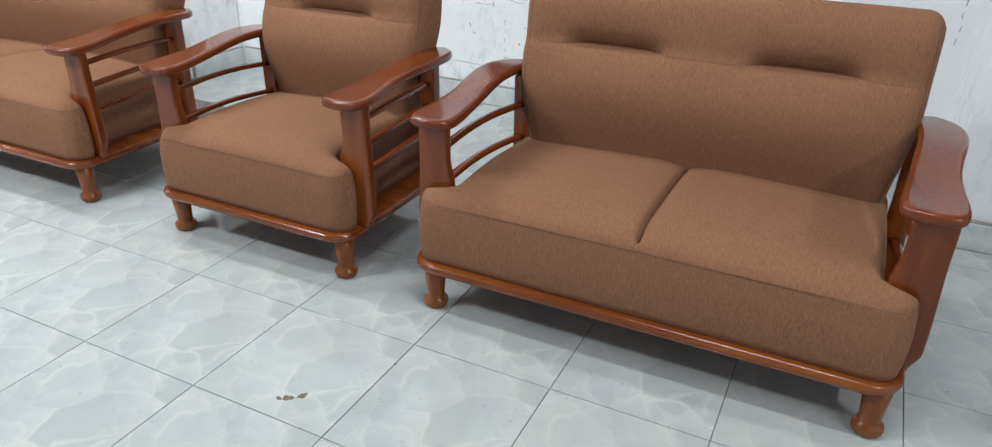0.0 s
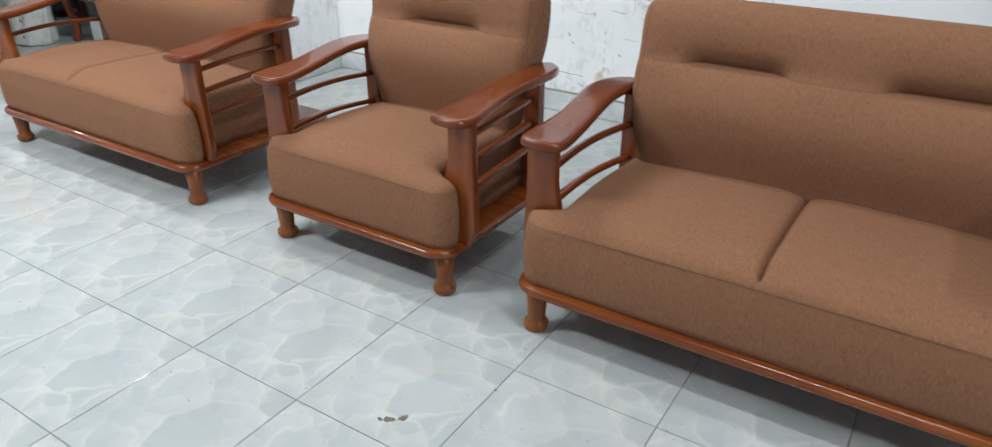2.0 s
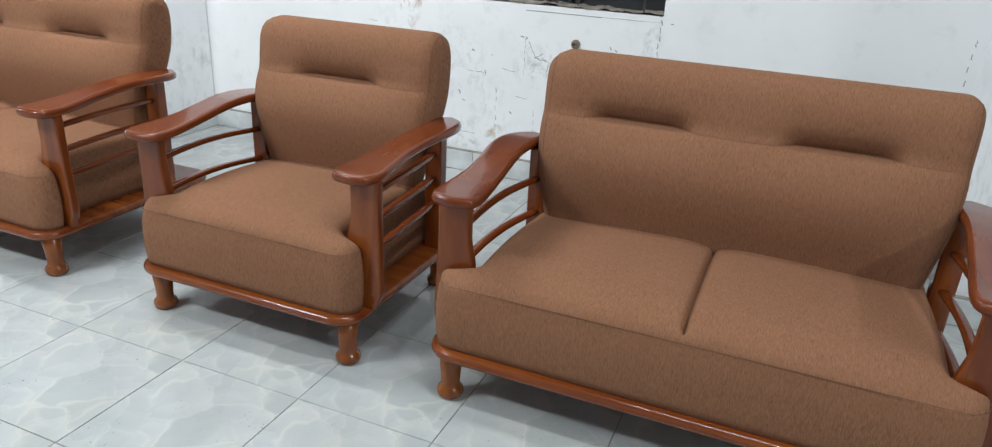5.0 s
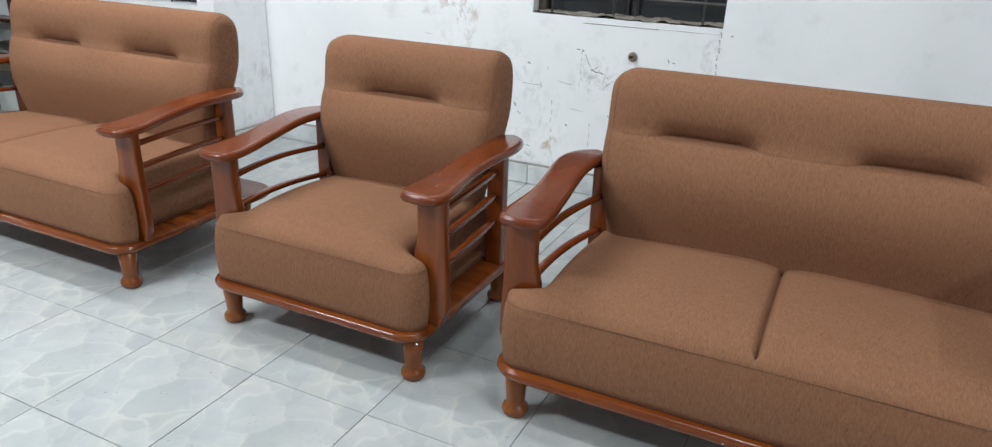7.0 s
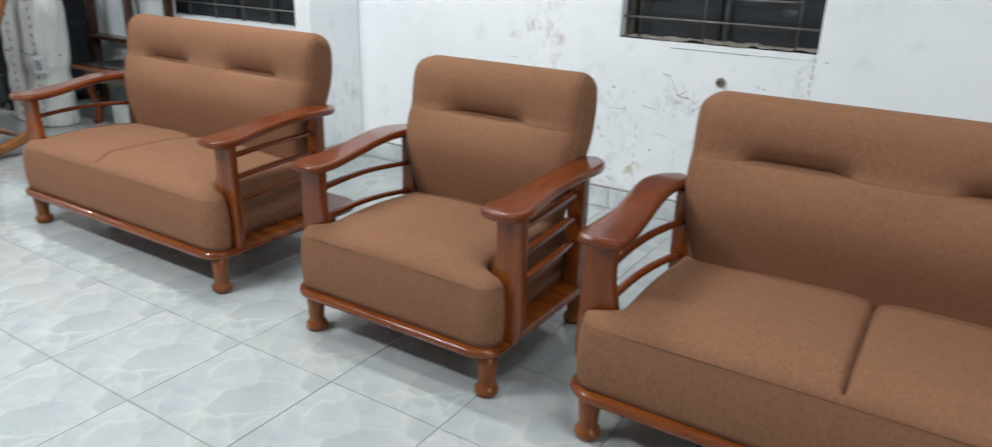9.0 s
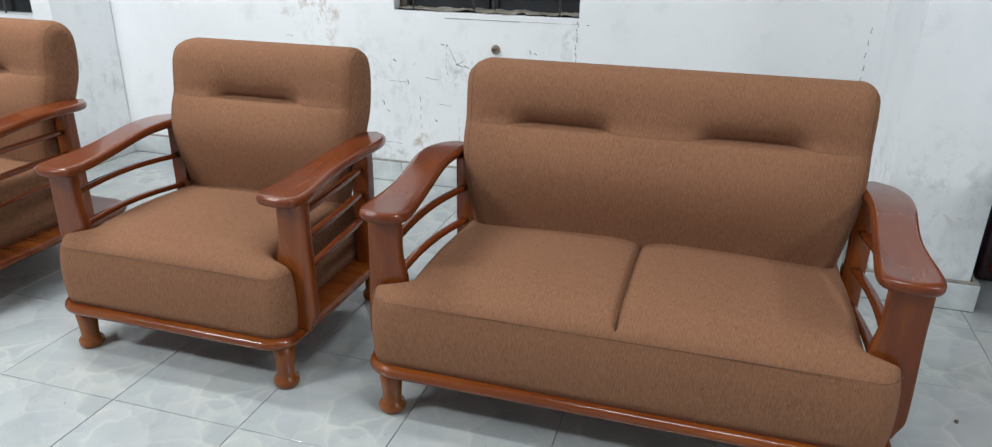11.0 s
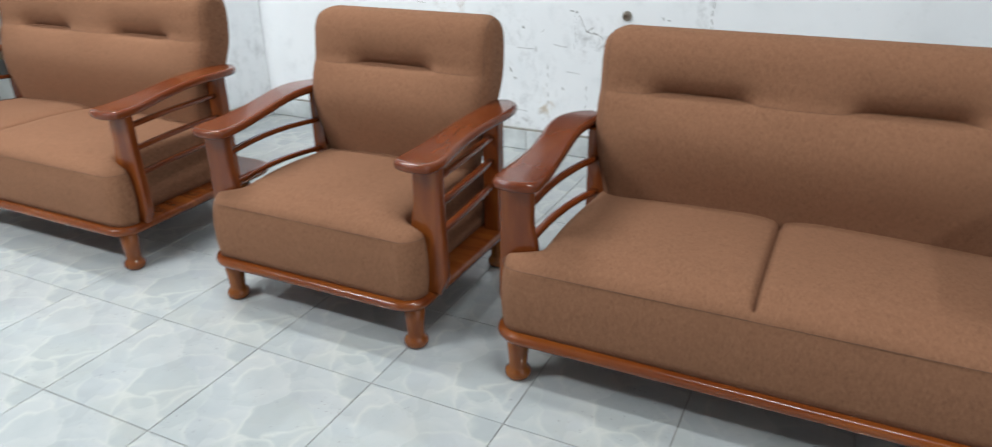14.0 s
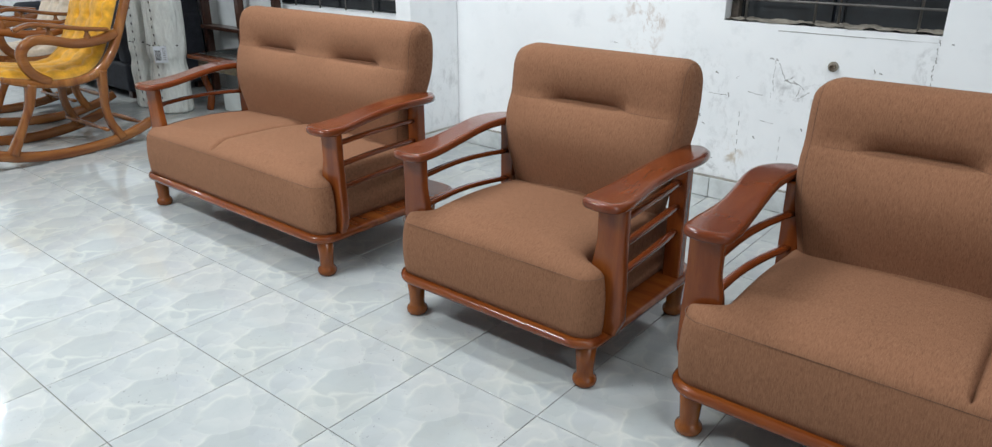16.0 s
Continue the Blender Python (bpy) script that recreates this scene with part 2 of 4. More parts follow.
def grid(a, close_u=False, close_v=False):
    """Vertices and quads of an array of points, shape (u, v, 3)."""
    nu, nv = a.shape[:2]
    faces = []
    for i in range(nu if close_u else nu - 1):
        for j in range(nv if close_v else nv - 1):
            i2, j2 = (i + 1) % nu, (j + 1) % nv
            faces.append((i * nv + j, i2 * nv + j, i2 * nv + j2, i * nv + j2))
    return a.reshape(-1, 3), faces


def flat_faces(me):
    """Smooth shading in which broad flat faces keep their own normal and only the rounded edges blend."""
    me.shade_smooth()
    total = [Vector((0, 0, 0)) for _ in me.vertices]
    for p in me.polygons:
        for k in p.vertices:
            total[k] += p.normal * p.area
    me.normals_split_custom_set_from_vertices([v.normalized() for v in total])
    return me


def block(name, size, material, bevel=0.004, segments=2, taper=(1.0, 1.0)):
    """A box standing on z = 0 round the origin, with rounded edges; taper narrows its top."""
    bm = bmesh.new()
    bmesh.ops.create_cube(bm, size=1.0)
    for v in bm.verts:
        k = taper if v.co.z > 0 else (1.0, 1.0)
        v.co = Vector((v.co.x * size[0] * k[0], v.co.y * size[1] * k[1], (v.co.z + 0.5) * size[2]))
    if bevel:
        bmesh.ops.bevel(bm, geom=bm.edges[:], offset=bevel, segments=segments, profile=0.5, affect="EDGES")
    me = bpy.data.meshes.new(name)
    bm.to_mesh(me)
    bm.free()
    me.materials.append(material)
    return flat_faces(me)


def turned(name, profile, material, around=24):
    """A lathe-turned piece from (radius, z) pairs."""
    a = np.zeros((len(profile), around, 3))
    for i, (r, z) in enumerate(profile):
        for j in range(around):
            t = 2 * math.pi * j / around
            a[i, j] = r * math.cos(t), r * math.sin(t), z
    verts, faces = grid(a, close_v=True)
    n = len(profile)
    faces.append(tuple(range(around)))
    faces.append(tuple((n - 1) * around + j for j in range(around)))
    return mesh_of(name, verts, faces, material)


def smooth_line(points, steps=8, closed=False):
    """Catmull-Rom through points."""
    p = [np.array(q, float) for q in points]
    out = []
    n = len(p)
    for i in range(n if closed else n - 1):
        a, b, c, d = (p[(i - 1) % n] if closed or i > 0 else p[0], p[i], p[(i + 1) % n], p[(i + 2) % n] if closed or i + 2 < n else p[-1])
        for s in range(steps):
            t = s / steps
            out.append(0.5 * (2 * b + (c - a) * t + (2 * a - 5 * b + 4 * c - d) * t * t + (3 * b - a - 3 * c + d) * t ** 3))
    if not closed:
        out.append(p[-1])
    return np.array(out)


def sweep(name, path, section, material, up=(0, 0, 1), scale=None, caps=True):
    """A closed section, pairs (side, up), carried along a path."""
    path = np.array(path, float)
    tangent = np.gradient(path, axis=0)
    tangent /= np.linalg.norm(tangent, axis=1)[:, None]
    a = np.zeros((len(path), len(section), 3))
    for i, (p, t) in enumerate(zip(path, tangent)):
        side = np.cross(t, np.array(up, float))
        side /= np.linalg.norm(side)
        top = np.cross(side, t)
        k = 1.0 if scale is None else scale[i]
        for j, (s, u) in enumerate(section):
            a[i, j] = p + k * (s * side + u * top)
    verts, faces = grid(a, close_v=True)
    if caps:
        m = len(section)
        faces.append(tuple(range(m)))
        faces.append(tuple((len(path) - 1) * m + j for j in range(m)))
    return mesh_of(name, verts, faces, material)


def oval(w, h, n=12, power=2.6):
    """A rounded-rectangle section w wide and h high."""
    out = []
    for j in range(n):
        t = 2 * math.pi * (j + 0.5) / n
        c, s = math.cos(t), math.sin(t)
        out.append((w / 2 * math.copysign(abs(c) ** (2 / power), c), h / 2 * math.copysign(abs(s) ** (2 / power), s)))
    return out


def edge_distance(px, py, line):
    """Distance from points to a closed polyline."""
    best = np.full(px.shape, 1e9)
    for (ax, ay), (bx, by) in zip(line, np.roll(line, -1, axis=0)):
        dx, dy = bx - ax, by - ay
        k = np.clip(((px - ax) * dx + (py - ay) * dy) / (dx * dx + dy * dy + 1e-12), 0, 1)
        best = np.minimum(best, np.hypot(px - ax - k * dx, py - ay - k * dy))
    return best


def slab(name, ys, left, right, top, bottom, material, radius=0.012, columns=14, round_bottom=True, crease=0.0, belly=0.0):
    """A board or cushion whose sides run along y: left(y) and right(y) bound it, top(x, y) and bottom(x, y) close it, with rounded rims."""
    ys = np.array(ys, float)
    lo, hi = np.array([left(y) for y in ys]), np.array([right(y) for y in ys])
    line = np.concatenate([np.stack([lo, ys], 1), np.stack([hi, ys], 1)[::-1]])
    e = np.linspace(-1, 1, columns)
    u = 0.5 + 0.5 * np.sign(e) * (1 - (1 - np.abs(e)) ** 1.9)
    if crease:
        u = np.where(e < 0, crease - crease * np.abs(e) ** 1.7, crease + (1 - crease) * np.abs(e) ** 1.7)
        u = np.sort(np.concatenate([u[1:-1], [0.0, 0.003, 0.008, 0.015, 0.024, 0.985, 0.992, 0.997, 0.976, 1.0]]))
        columns = len(u)
    px = lo[:, None] + (hi - lo)[:, None] * u[None, :]
    py = np.repeat(ys[:, None], columns, axis=1)
    d = np.clip(edge_distance(px, py, line) / radius, 0, 1)
    drop = radius * (1 - np.sqrt(1 - (1 - d) ** 2))
    zt = np.vectorize(top)(px, py) - drop
    zb = np.vectorize(bottom)(px, py) + (drop if round_bottom else 0)
    nv = columns
    upper = np.stack([px, py, zt], 2)
    lower = np.stack([px, py, zb], 2)
    verts, faces = grid(upper)
    v2, f2 = grid(lower)
    k = len(verts)
    faces += [tuple(q + k for q in reversed(f)) for f in f2]
    rim = [i * nv for i in range(len(ys))] + [(len(ys) - 1) * nv + j for j in range(1, nv)] + [i * nv + nv - 1 for i in range(len(ys) - 2, -1, -1)] + list(range(nv - 2, 0, -1))
    verts = np.concatenate([verts, v2])
    m = len(rim)
    loops = [rim]
    if belly:
        upper_rim, lower_rim = verts[rim], verts[[a + k for a in rim]]
        way = np.roll(upper_rim, -1, axis=0) - np.roll(upper_rim, 1, axis=0)
        out = np.stack([way[:, 1], -way[:, 0], np.zeros(m)], 1)
        out /= np.linalg.norm(out, axis=1)[:, None] + 1e-9
        if np.sum(out[:, :2] * (upper_rim[:, :2] - upper_rim[:, :2].mean(axis=0))) < 0:
            out = -out
        for f in (0.15, 0.35, 0.6, 0.85):
            ring = upper_rim * (1 - f) + lower_rim * f + out * belly * math.sin(math.pi * f) ** 0.7
            loops.append(list(range(len(verts), len(verts) + m)))
            verts = np.concatenate([verts, ring])
    loops.append([a + k for a in rim])
    for up, down in zip(loops, loops[1:]):
        for i in range(m):
            j = (i + 1) % m
            faces.append((up[i], up[j], down[j], down[i]))
    return mesh_of(name, verts, faces, material)


def step(a, b, x):
    t = min(1.0, max(0.0, (x - a) / (b - a)))
    return t * t * (3 - 2 * t)


def rounded_half(y, y0, y1, half, r0, r1):
    """Half width at y of a plan from y0 to y1 whose front corners have radius r0, the rear ones r1."""
    w = half
    if y < y0 + r0:
        w -= r0 - math.sqrt(max(0.0, r0 * r0 - (y0 + r0 - y) ** 2))
    if y > y1 - r1:
        w -= r1 - math.sqrt(max(0.0, r1 * r1 - (y - y1 + r1) ** 2))
    return w


def round_rows(y0, y1, r0, r1, middle):
    """Rows that lie close together where a plan's ends are rounded."""
    a = [y0 + r0 * (1 - math.cos(math.pi / 2 * i / 8)) for i in range(8)]
    b = [y1 - r1 * (1 - math.cos(math.pi / 2 * i / 8)) for i in range(7, -1, -1)]
    return a + list(np.linspace(y0 + r0, y1 - r1, middle)) + b


# ---- the sofa set ----
FRONT = 0.615  # the line on which all front feet stand
SEAT_FRONT, SEAT_BACK = -0.035, 0.585


def back_section(count=44):
    """Profile (y, z) of a back cushion, from its front foot over the top to its rear foot."""
    line = [(0.474, 0.30), (0.462, 0.39), (0.452, 0.48), (0.459, 0.57), (0.480, 0.66), (0.495, 0.70), (0.500, 0.75), (0.511, 0.81), (0.536, 0.850), (0.578, 0.865), (0.624, 0.856), (0.656, 0.825), (0.667, 0.77), (0.658, 0.68), (0.625, 0.58), (0.585, 0.45), (0.575, 0.30)]
    return smooth_line(line, 13)


def back_half(z, low, high, corner):
    """Half width of a back cushion: narrow between the arms, wide above them, rounded at the top."""
    w = low + (high - low) * step(0.30, 0.66, z)
    r = corner
    if z > 0.865 - r:
        w -= r - math.sqrt(max(0.0, r * r - (z - 0.865 + r) ** 2))
    return w


def back_cushion(low, high, tufts, columns, root, shift):
    base = back_section()
    tang = np.gradient(base, axis=0)
    tang /= np.linalg.norm(tang, axis=1)[:, None]
    normal = np.stack([tang[:, 1], -tang[:, 0]], 1)  # towards the inside
    if np.mean(normal[:40, 0]) < 0:
        normal = -normal
    ease, firm = 0.098 if len(tufts) == 1 else 0.072, 0.046  # edge radii of the two ends
    shelf = lambda r: [(r * math.sin(t) - r, r * (1 - math.cos(t))) for t in np.linspace(math.pi / 2, 0, 9)]
    rows = []
    spots = [(-1, s, i) for s, i in shelf(ease)] + [(u, None, 0) for u in np.linspace(-1, 1, columns)[1:-1]] + [(1, s, i) for s, i in reversed(shelf(firm))]
    for u, s, inset in spots:
        sec = base + normal * (inset * np.array([0.80 + 0.20 * step(0.50, 0.72, z) for _, z in base]))[:, None]
        ring = np.zeros((len(sec), 3))
        for k, (y, z) in enumerate(sec):
            w = back_half(base[k][1], low, high, 0.006)
            x = (u * (w - ease) if u < 0 else u * (w - firm)) if s is None else u * (w + s)
            front = 1.0 if k < 116 else 0.0
            dip = 0.0
            for c, h in tufts:
                across = 1 - step(h * 0.55, h * 1.10, abs(x - c))
                wide = math.exp(-((x - c) / (h * 1.25)) ** 4)
                dz = z - 0.690
                sharp = math.exp(-dz / 0.024) if dz >= 0 else math.exp(dz / 0.004)
                soft = math.exp(-((dz - 0.010) / 0.045) ** 2)
                dip += front * (0.050 * across * sharp + 0.014 * wide * soft)
            pillow = 1 - min(1.0, abs(x) / w) ** 4
            bulge = front * pillow * 0.028 * math.exp(-((z - 0.59) / 0.12) ** 2)
            crease = front * (0.0010 * math.exp(-((z - 0.690) / 0.004) ** 2))
            ring[k] = x, y + dip + crease - bulge, z
        rows.append(ring)
    a = np.array(rows)
    verts, faces = grid(a)
    m = a.shape[1]
    faces.append(tuple(range(m)))
    faces.append(tuple((a.shape[0] - 1) * m + j for j in range(m)))
    back = part("backrest", mesh_of("backrest", verts, faces, FABRIC), root, at=pose(shift, 0, 0))
    # sewn seams: along both edges of the front, and across it
    thread = oval(0.0018, 0.0018, 6, 2)
    for ring in (a[5], a[-5]):
        part("seam", sweep("seam", ring[6:175], thread, THREAD, (0.3, 1, 0.2)), back, "stitched seam")
    level = int(np.argmin(np.abs(base[:116, 1] - 0.690)))
    part("seam", sweep("seam", a[8:-8, level] - np.array((0, 0.0002, 0)), oval(0.0009, 0.0009, 6, 2), THREAD), back, "stitched seam")
    return back


def seat_half(y, wide, narrow):
    """Half width of a seat cushion: a wide front lobe, then set in behind the front posts."""
    w = rounded_half(y, SEAT_FRONT, SEAT_BACK, wide, 0.062, 0.01)
    return w + (narrow - wide) * step(0.030, 0.058, y)


def seat_top(x, y, wide, split, crease):
    z = 0.370 + 0.024 * (1 - (x / wide) ** 2) + 0.016 * math.sin(math.pi * min(1, max(0, (y - SEAT_FRONT) / 0.5)))
    z -= 0.022 * step(0.06, -0.03, y) if y < 0.06 else 0.0
    if split:
        z -= 0.030 * math.exp(-abs(x - crease) / 0.006) * step(-0.028, -0.006, y) + 0.010 * math.exp(-((x - crease) / 0.05) ** 2) * step(0.0, 0.2, y)
    return z


ARM_INNER = ((-0.014, 0.000), (-0.008, -0.036), (0.004, -0.054), (0.030, -0.062), (0.08, -0.060), (0.16, -0.052), (0.25, -0.044), (0.34, -0.036), (0.42, -0.031), (0.50, -0.034), (0.555, -0.038), (0.585, -0.028), (0.605, 0.004))
ARM_OUTER = ((-0.014, 0.014), (-0.008, 0.046), (0.004, 0.060), (0.030, 0.068), (0.08, 0.069), (0.16, 0.061), (0.22, 0.058), (0.30, 0.064), (0.40, 0.077), (0.47, 0.080), (0.53, 0.070), (0.575, 0.048), (0.605, 0.010))


def eased(pairs):
    """A smooth curve through (y, value) pairs."""
    line = smooth_line(pairs, 10)
    order = np.argsort(line[:, 0])
    return lambda y: float(np.interp(y, line[order, 0], line[order, 1]))


def armrest_mesh(side, c, height, lift):
    """A curved board, waisted on its outer side, that dips at the front and rises towards the back."""
    near_side, far_side = eased(ARM_INNER), eased(ARM_OUTER)
    rise = lambda x, y: height + lift * step(0.05, 0.42, y) - 0.006 * step(0.46, 0.62, y)
    lo = (lambda y: c + near_side(y)) if side > 0 else (lambda y: -c - far_side(y))
    hi = (lambda y: c + far_side(y)) if side > 0 else (lambda y: -c - near_side(y))
    rows = [-0.014, -0.0125, -0.010, -0.006, 0.0, 0.010] + np.linspace(0.022, 0.55, 30).tolist() + [0.560, 0.570, 0.580, 0.588, 0.595, 0.600, 0.6035, 0.605]
    return slab("armrest", rows, lo, hi, rise, lambda x, y: rise(x, y) - 0.028, WOOD_Y, 0.0115, 18)


def front_post_mesh(side, top):
    """An upright board, 88 mm across, whose inner edge sweeps out where it passes the seat; its foot is at z = 0."""
    inner = lambda z: -0.044 - 0.014 * step(0.29, 0.20, z) + 0.010 * step(0.20, 0.0, z)
    outer = lambda z: 0.044 + 0.006 * step(0.30, 0.08, z) - 0.020 * step(0.055, 0.0, z)
    lo = inner if side > 0 else (lambda z: -outer(z))
    hi = outer if side > 0 else (lambda z: -inner(z))
    rows = [0.0, 0.004, 0.010] + np.linspace(0.02, top - 0.01, 28).tolist() + [top - 0.004, top]
    me = slab("front_post", rows, lo, hi, lambda x, z: 0.016, lambda x, z: -0.016, WOOD_Z, 0.007, 14)
    me.transform(Matrix.Rotation(math.radians(90), 4, "X"))
    return flat_faces(me)


def sofa(name, foot, tufts, label, category, split, back, shift=0.0, arms=(0.0, 0.0), slats=((0.255, 0.360, 0.467), (0.320, 0.408, 0.488)), deep=0.660, height=0.573, tuck=0.018, crease=0.0, lift=0.030):
    """A wooden armchair or sofa with brown cushions; foot: half the distance between its front feet; arms: how far each arm stands outside them."""
    root = new(name)
    tagged(root, label, category)
    rim = foot + 0.048
    # base board
    ys = round_rows(-0.058, deep, 0.085, 0.10, 10)
    half = lambda y: rounded_half(y, -0.058, deep, rim, 0.085, 0.10)
    part("base_board", slab("base_board", ys, lambda y: -half(y) - 0.016, half, lambda x, y: 0.163, lambda x, y: 0.131, WOOD_X, 0.0155, 40 if split else 26), root, "glossy red-brown board with a rounded rim")
    # feet
    leg = [(0.025, 0.0), (0.0325, 0.004), (0.0360, 0.012), (0.0365, 0.019), (0.0340, 0.027), (0.0285, 0.032), (0.0262, 0.036), (0.0258, 0.046), (0.0285, 0.085), (0.0325, 0.134)]
    mesh = turned("leg", leg, WOOD_LEG)
    for lx, ly in ((-foot, 0.0), (foot, 0.0), (-foot, 0.56), (foot, 0.56)):
        part("leg", mesh, root, at=pose(lx, ly, 0))
    # seat
    wide, narrow = rim - 0.018, foot - 0.042
    rows = [SEAT_FRONT + 0.062 * (1 - math.cos(math.pi / 2 * i / 12)) for i in range(12)] + list(np.linspace(0.027, 0.062, 8)) + list(np.linspace(0.075, SEAT_BACK, 26))
    seat = slab("seat", rows, lambda y: -seat_half(y, wide + 0.018, narrow), lambda y: seat_half(y, wide, narrow), lambda x, y: seat_top(x, y, wide, split, crease), lambda x, y: 0.160, FABRIC, 0.034, 101 if split else 51, False, (wide + 0.018 + crease) / (2 * wide + 0.018) if split else 0.0, 0.007)
    seat_ob = part("seat", seat, root)
    # sewn seam along the front edge of the seat
    line = []
    for s in (-1, 1):
        pts = [(s * seat_half(y, wide + (0.018 if s < 0 else 0.0), narrow) + s * 0.0003, y, 0.345) for y in np.linspace(0.03, SEAT_FRONT + 0.0008, 22)]
        line += pts if s < 0 else pts[::-1]
    part("seam", sweep("seam", line, oval(0.0020, 0.0015, 6, 2), THREAD), seat_ob, "stitched seam")
    # back
    back_cushion(*back, tufts, 150 if split else 90, root, shift)
    # arms
    for s, extra, levels in ((-1, arms[0], slats[0]), (1, arms[1], slats[1])):
        c = foot + extra
        inset = tuck if s < 0 else 0.012
        part("armrest", armrest_mesh(s, c, height, lift), root, "polished curved wooden armrest")
        part("front_post", front_post_mesh(s, height - 0.184), root, at=pose(s * (c + 0.017), 0.058, 0.158))
        part("rear_post", block("rear_post", (0.058, 0.046, height + lift - 0.190), WOOD_Z, 0.006, 3), root, at=pose(s * (c - inset), 0.522, 0.158))
        for z in levels:
            path = [(s * (c + 0.012 - (0.012 + inset) * k / 12 + 0.014 * math.sin(math.pi * k / 12)), 0.070 + 0.0363 * k, z + (0.026 if tuck > 0.04 else 0.004) * k / 12 + 0.011 * math.sin(math.pi * k / 12)) for k in range(13)]
            part("slat", sweep("slat", path, oval(0.026, 0.017, 12, 3.2), WOOD_Y), root)
    return root


chair = sofa("armchair", 0.345, [(0.0, 0.170)], "brown fabric armchair with glossy red-brown wooden arms", "armchair", False, (0.300, 0.356), -0.015, (0.022, 0.017))
chair.location = (0.470, FRONT, 0)
LOVE = [(-0.262, 0.155), (0.262, 0.155)]
near_sofa = sofa("two_seat_sofa", 0.585, LOVE, "brown fabric two-seat sofa with glossy mahogany frame", "sofa", True, (0.522, 0.564), 0.0, (0.010, 0.002), ((0.243, 0.346, 0.454), (0.243, 0.346, 0.454)), tuck=0.045)
near_sofa.location = (1.735, FRONT - 0.012, 0)
tagged(near_sofa, group="pair of two-seat sofas")
far_sofa = sofa("two_seat_sofa", 0.600, [(-0.272, 0.160), (0.272, 0.160)], "brown fabric two-seat sofa", "sofa", True, (0.545, 0.600), -0.015, (0.030, 0.002), ((0.243, 0.346, 0.454), (0.320, 0.408, 0.488)), deep=0.735, height=0.562, crease=-0.075, lift=0.038)
far_sofa.matrix_basis = pose(-0.985, FRONT, 0) @ Matrix.Diagonal((1.032, 1.0, 1.03, 1))
tagged(far_sofa, "brown fabric two-seat sofa beside the rocking chairs", "sofa", "pair of two-seat sofas")


# ---- the room ----
WALL_Y = 2.40


def wall_piece(name, lo, hi, material=None, label="white painted wall, scuffed and stained"):
    """A wall from corner to corner, its origin at the floor under its first corner."""
    size = [b - a for a, b in zip(lo, hi)]
    me = block(name, size, material or WALL, 0.004, 1)
    me.transform(Matrix.Translation((size[0] / 2, size[1] / 2, 0)))
    return me


def wall_with_window(name, x0, x1, y, thick, height, window):
    """A wall along x with one opening through it: window is x0, x1, z0, z1."""
    wx0, wx1, z0, z1 = window
    xs, zs = [x0, wx0, wx1, x1], [0.0, z0, z1, height]
    verts, faces = [], []
    for yy in (y, y + thick):
        for z in zs:
            for x in xs:
                verts.append((x, yy, z))
    at = lambda k, i, j: k * 16 + j * 4 + i
    for k in (0, 1):
        for i in range(3):
            for j in range(3):
                if (i, j) != (1, 1):
                    faces.append((at(k, i, j), at(k, i + 1, j), at(k, i + 1, j + 1), at(k, i, j + 1)))
    for i, j, i2, j2 in ((1, 1, 2, 1), (2, 1, 2, 2), (2, 2, 1, 2), (1, 2, 1, 1), (0, 0, 3, 0), (3, 0, 3, 3), (3, 3, 0, 3), (0, 3, 0, 0)):
        faces.append((at(0, i, j), at(0, i2, j2), at(1, i2, j2), at(1, i, j)))
    return tagged(part(name, mesh_of(name, verts, faces, WALL, False)), "white painted wall, scuffed, stained and patched", "wall", kind="structure")


WIN1 = (0.375, 1.265, 0.850, 1.75)
WIN2 = (-3.35, -1.72, 0.72, 1.75)
wall_with_window("wall_north", -1.40, 2.49, WALL_Y, 0.16, CEILING, WIN1)
wall_with_window("wall_north_left", -6.6, -1.40, WALL_Y, 0.16, CEILING, WIN2)
for name, lo, hi in (("wall_pillar_left", (-1.40, 2.01, 0), (-1.28, 2.397, CEILING)), ("wall_pillar_right", (2.49, 1.760, 0), (2.812, 2.56, CEILING)),
                     ("wall_north_right", (2.815, 2.50, 0), (6.0, 2.66, CEILING)), ("wall_east", (6.0, -4.6, 0), (6.16, 2.66, CEILING)),
                     ("wall_west", (-6.76, -4.6, 0), (-6.6, 2.56, CEILING)), ("wall_south", (-6.6, -4.6, 0), (6.0, -4.44, CEILING))):
    ob = part(name, wall_piece(name, lo, hi, PILLAR_WALL if "pillar" in name else WALL))
    ob.location = lo
    tagged(ob, "white painted wall, scuffed and dirty near the floor", "wall", kind="structure")
ceiling = part("ceiling", block("ceiling", (12.9, 7.4, 0.12), CEILING_GREY, 0))
ceiling.location = (-0.3, -0.98, CEILING)
tagged(ceiling, "plain unseen ceiling, greyed to bounce less light", "ceiling", kind="structure")

# unseen fittings, added above each lamp of the list
for tx, ty, turn, watts, long, wide in UNSEEN_TUBES:
    fitting = new("unseen_tube_lamp")
    fitting.matrix_basis = pose(tx, ty, CEILING, 0, 0, turn)
    tagged(fitting, "unseen white batten added for a ceiling tube", "ceiling lamp", "tube lamps")
    part("batten", block("batten", (long + 0.04, wide * 0.6, 0.06), WHITE_ENAMEL, 0.005), fitting, at=pose(0, 0, -0.062))

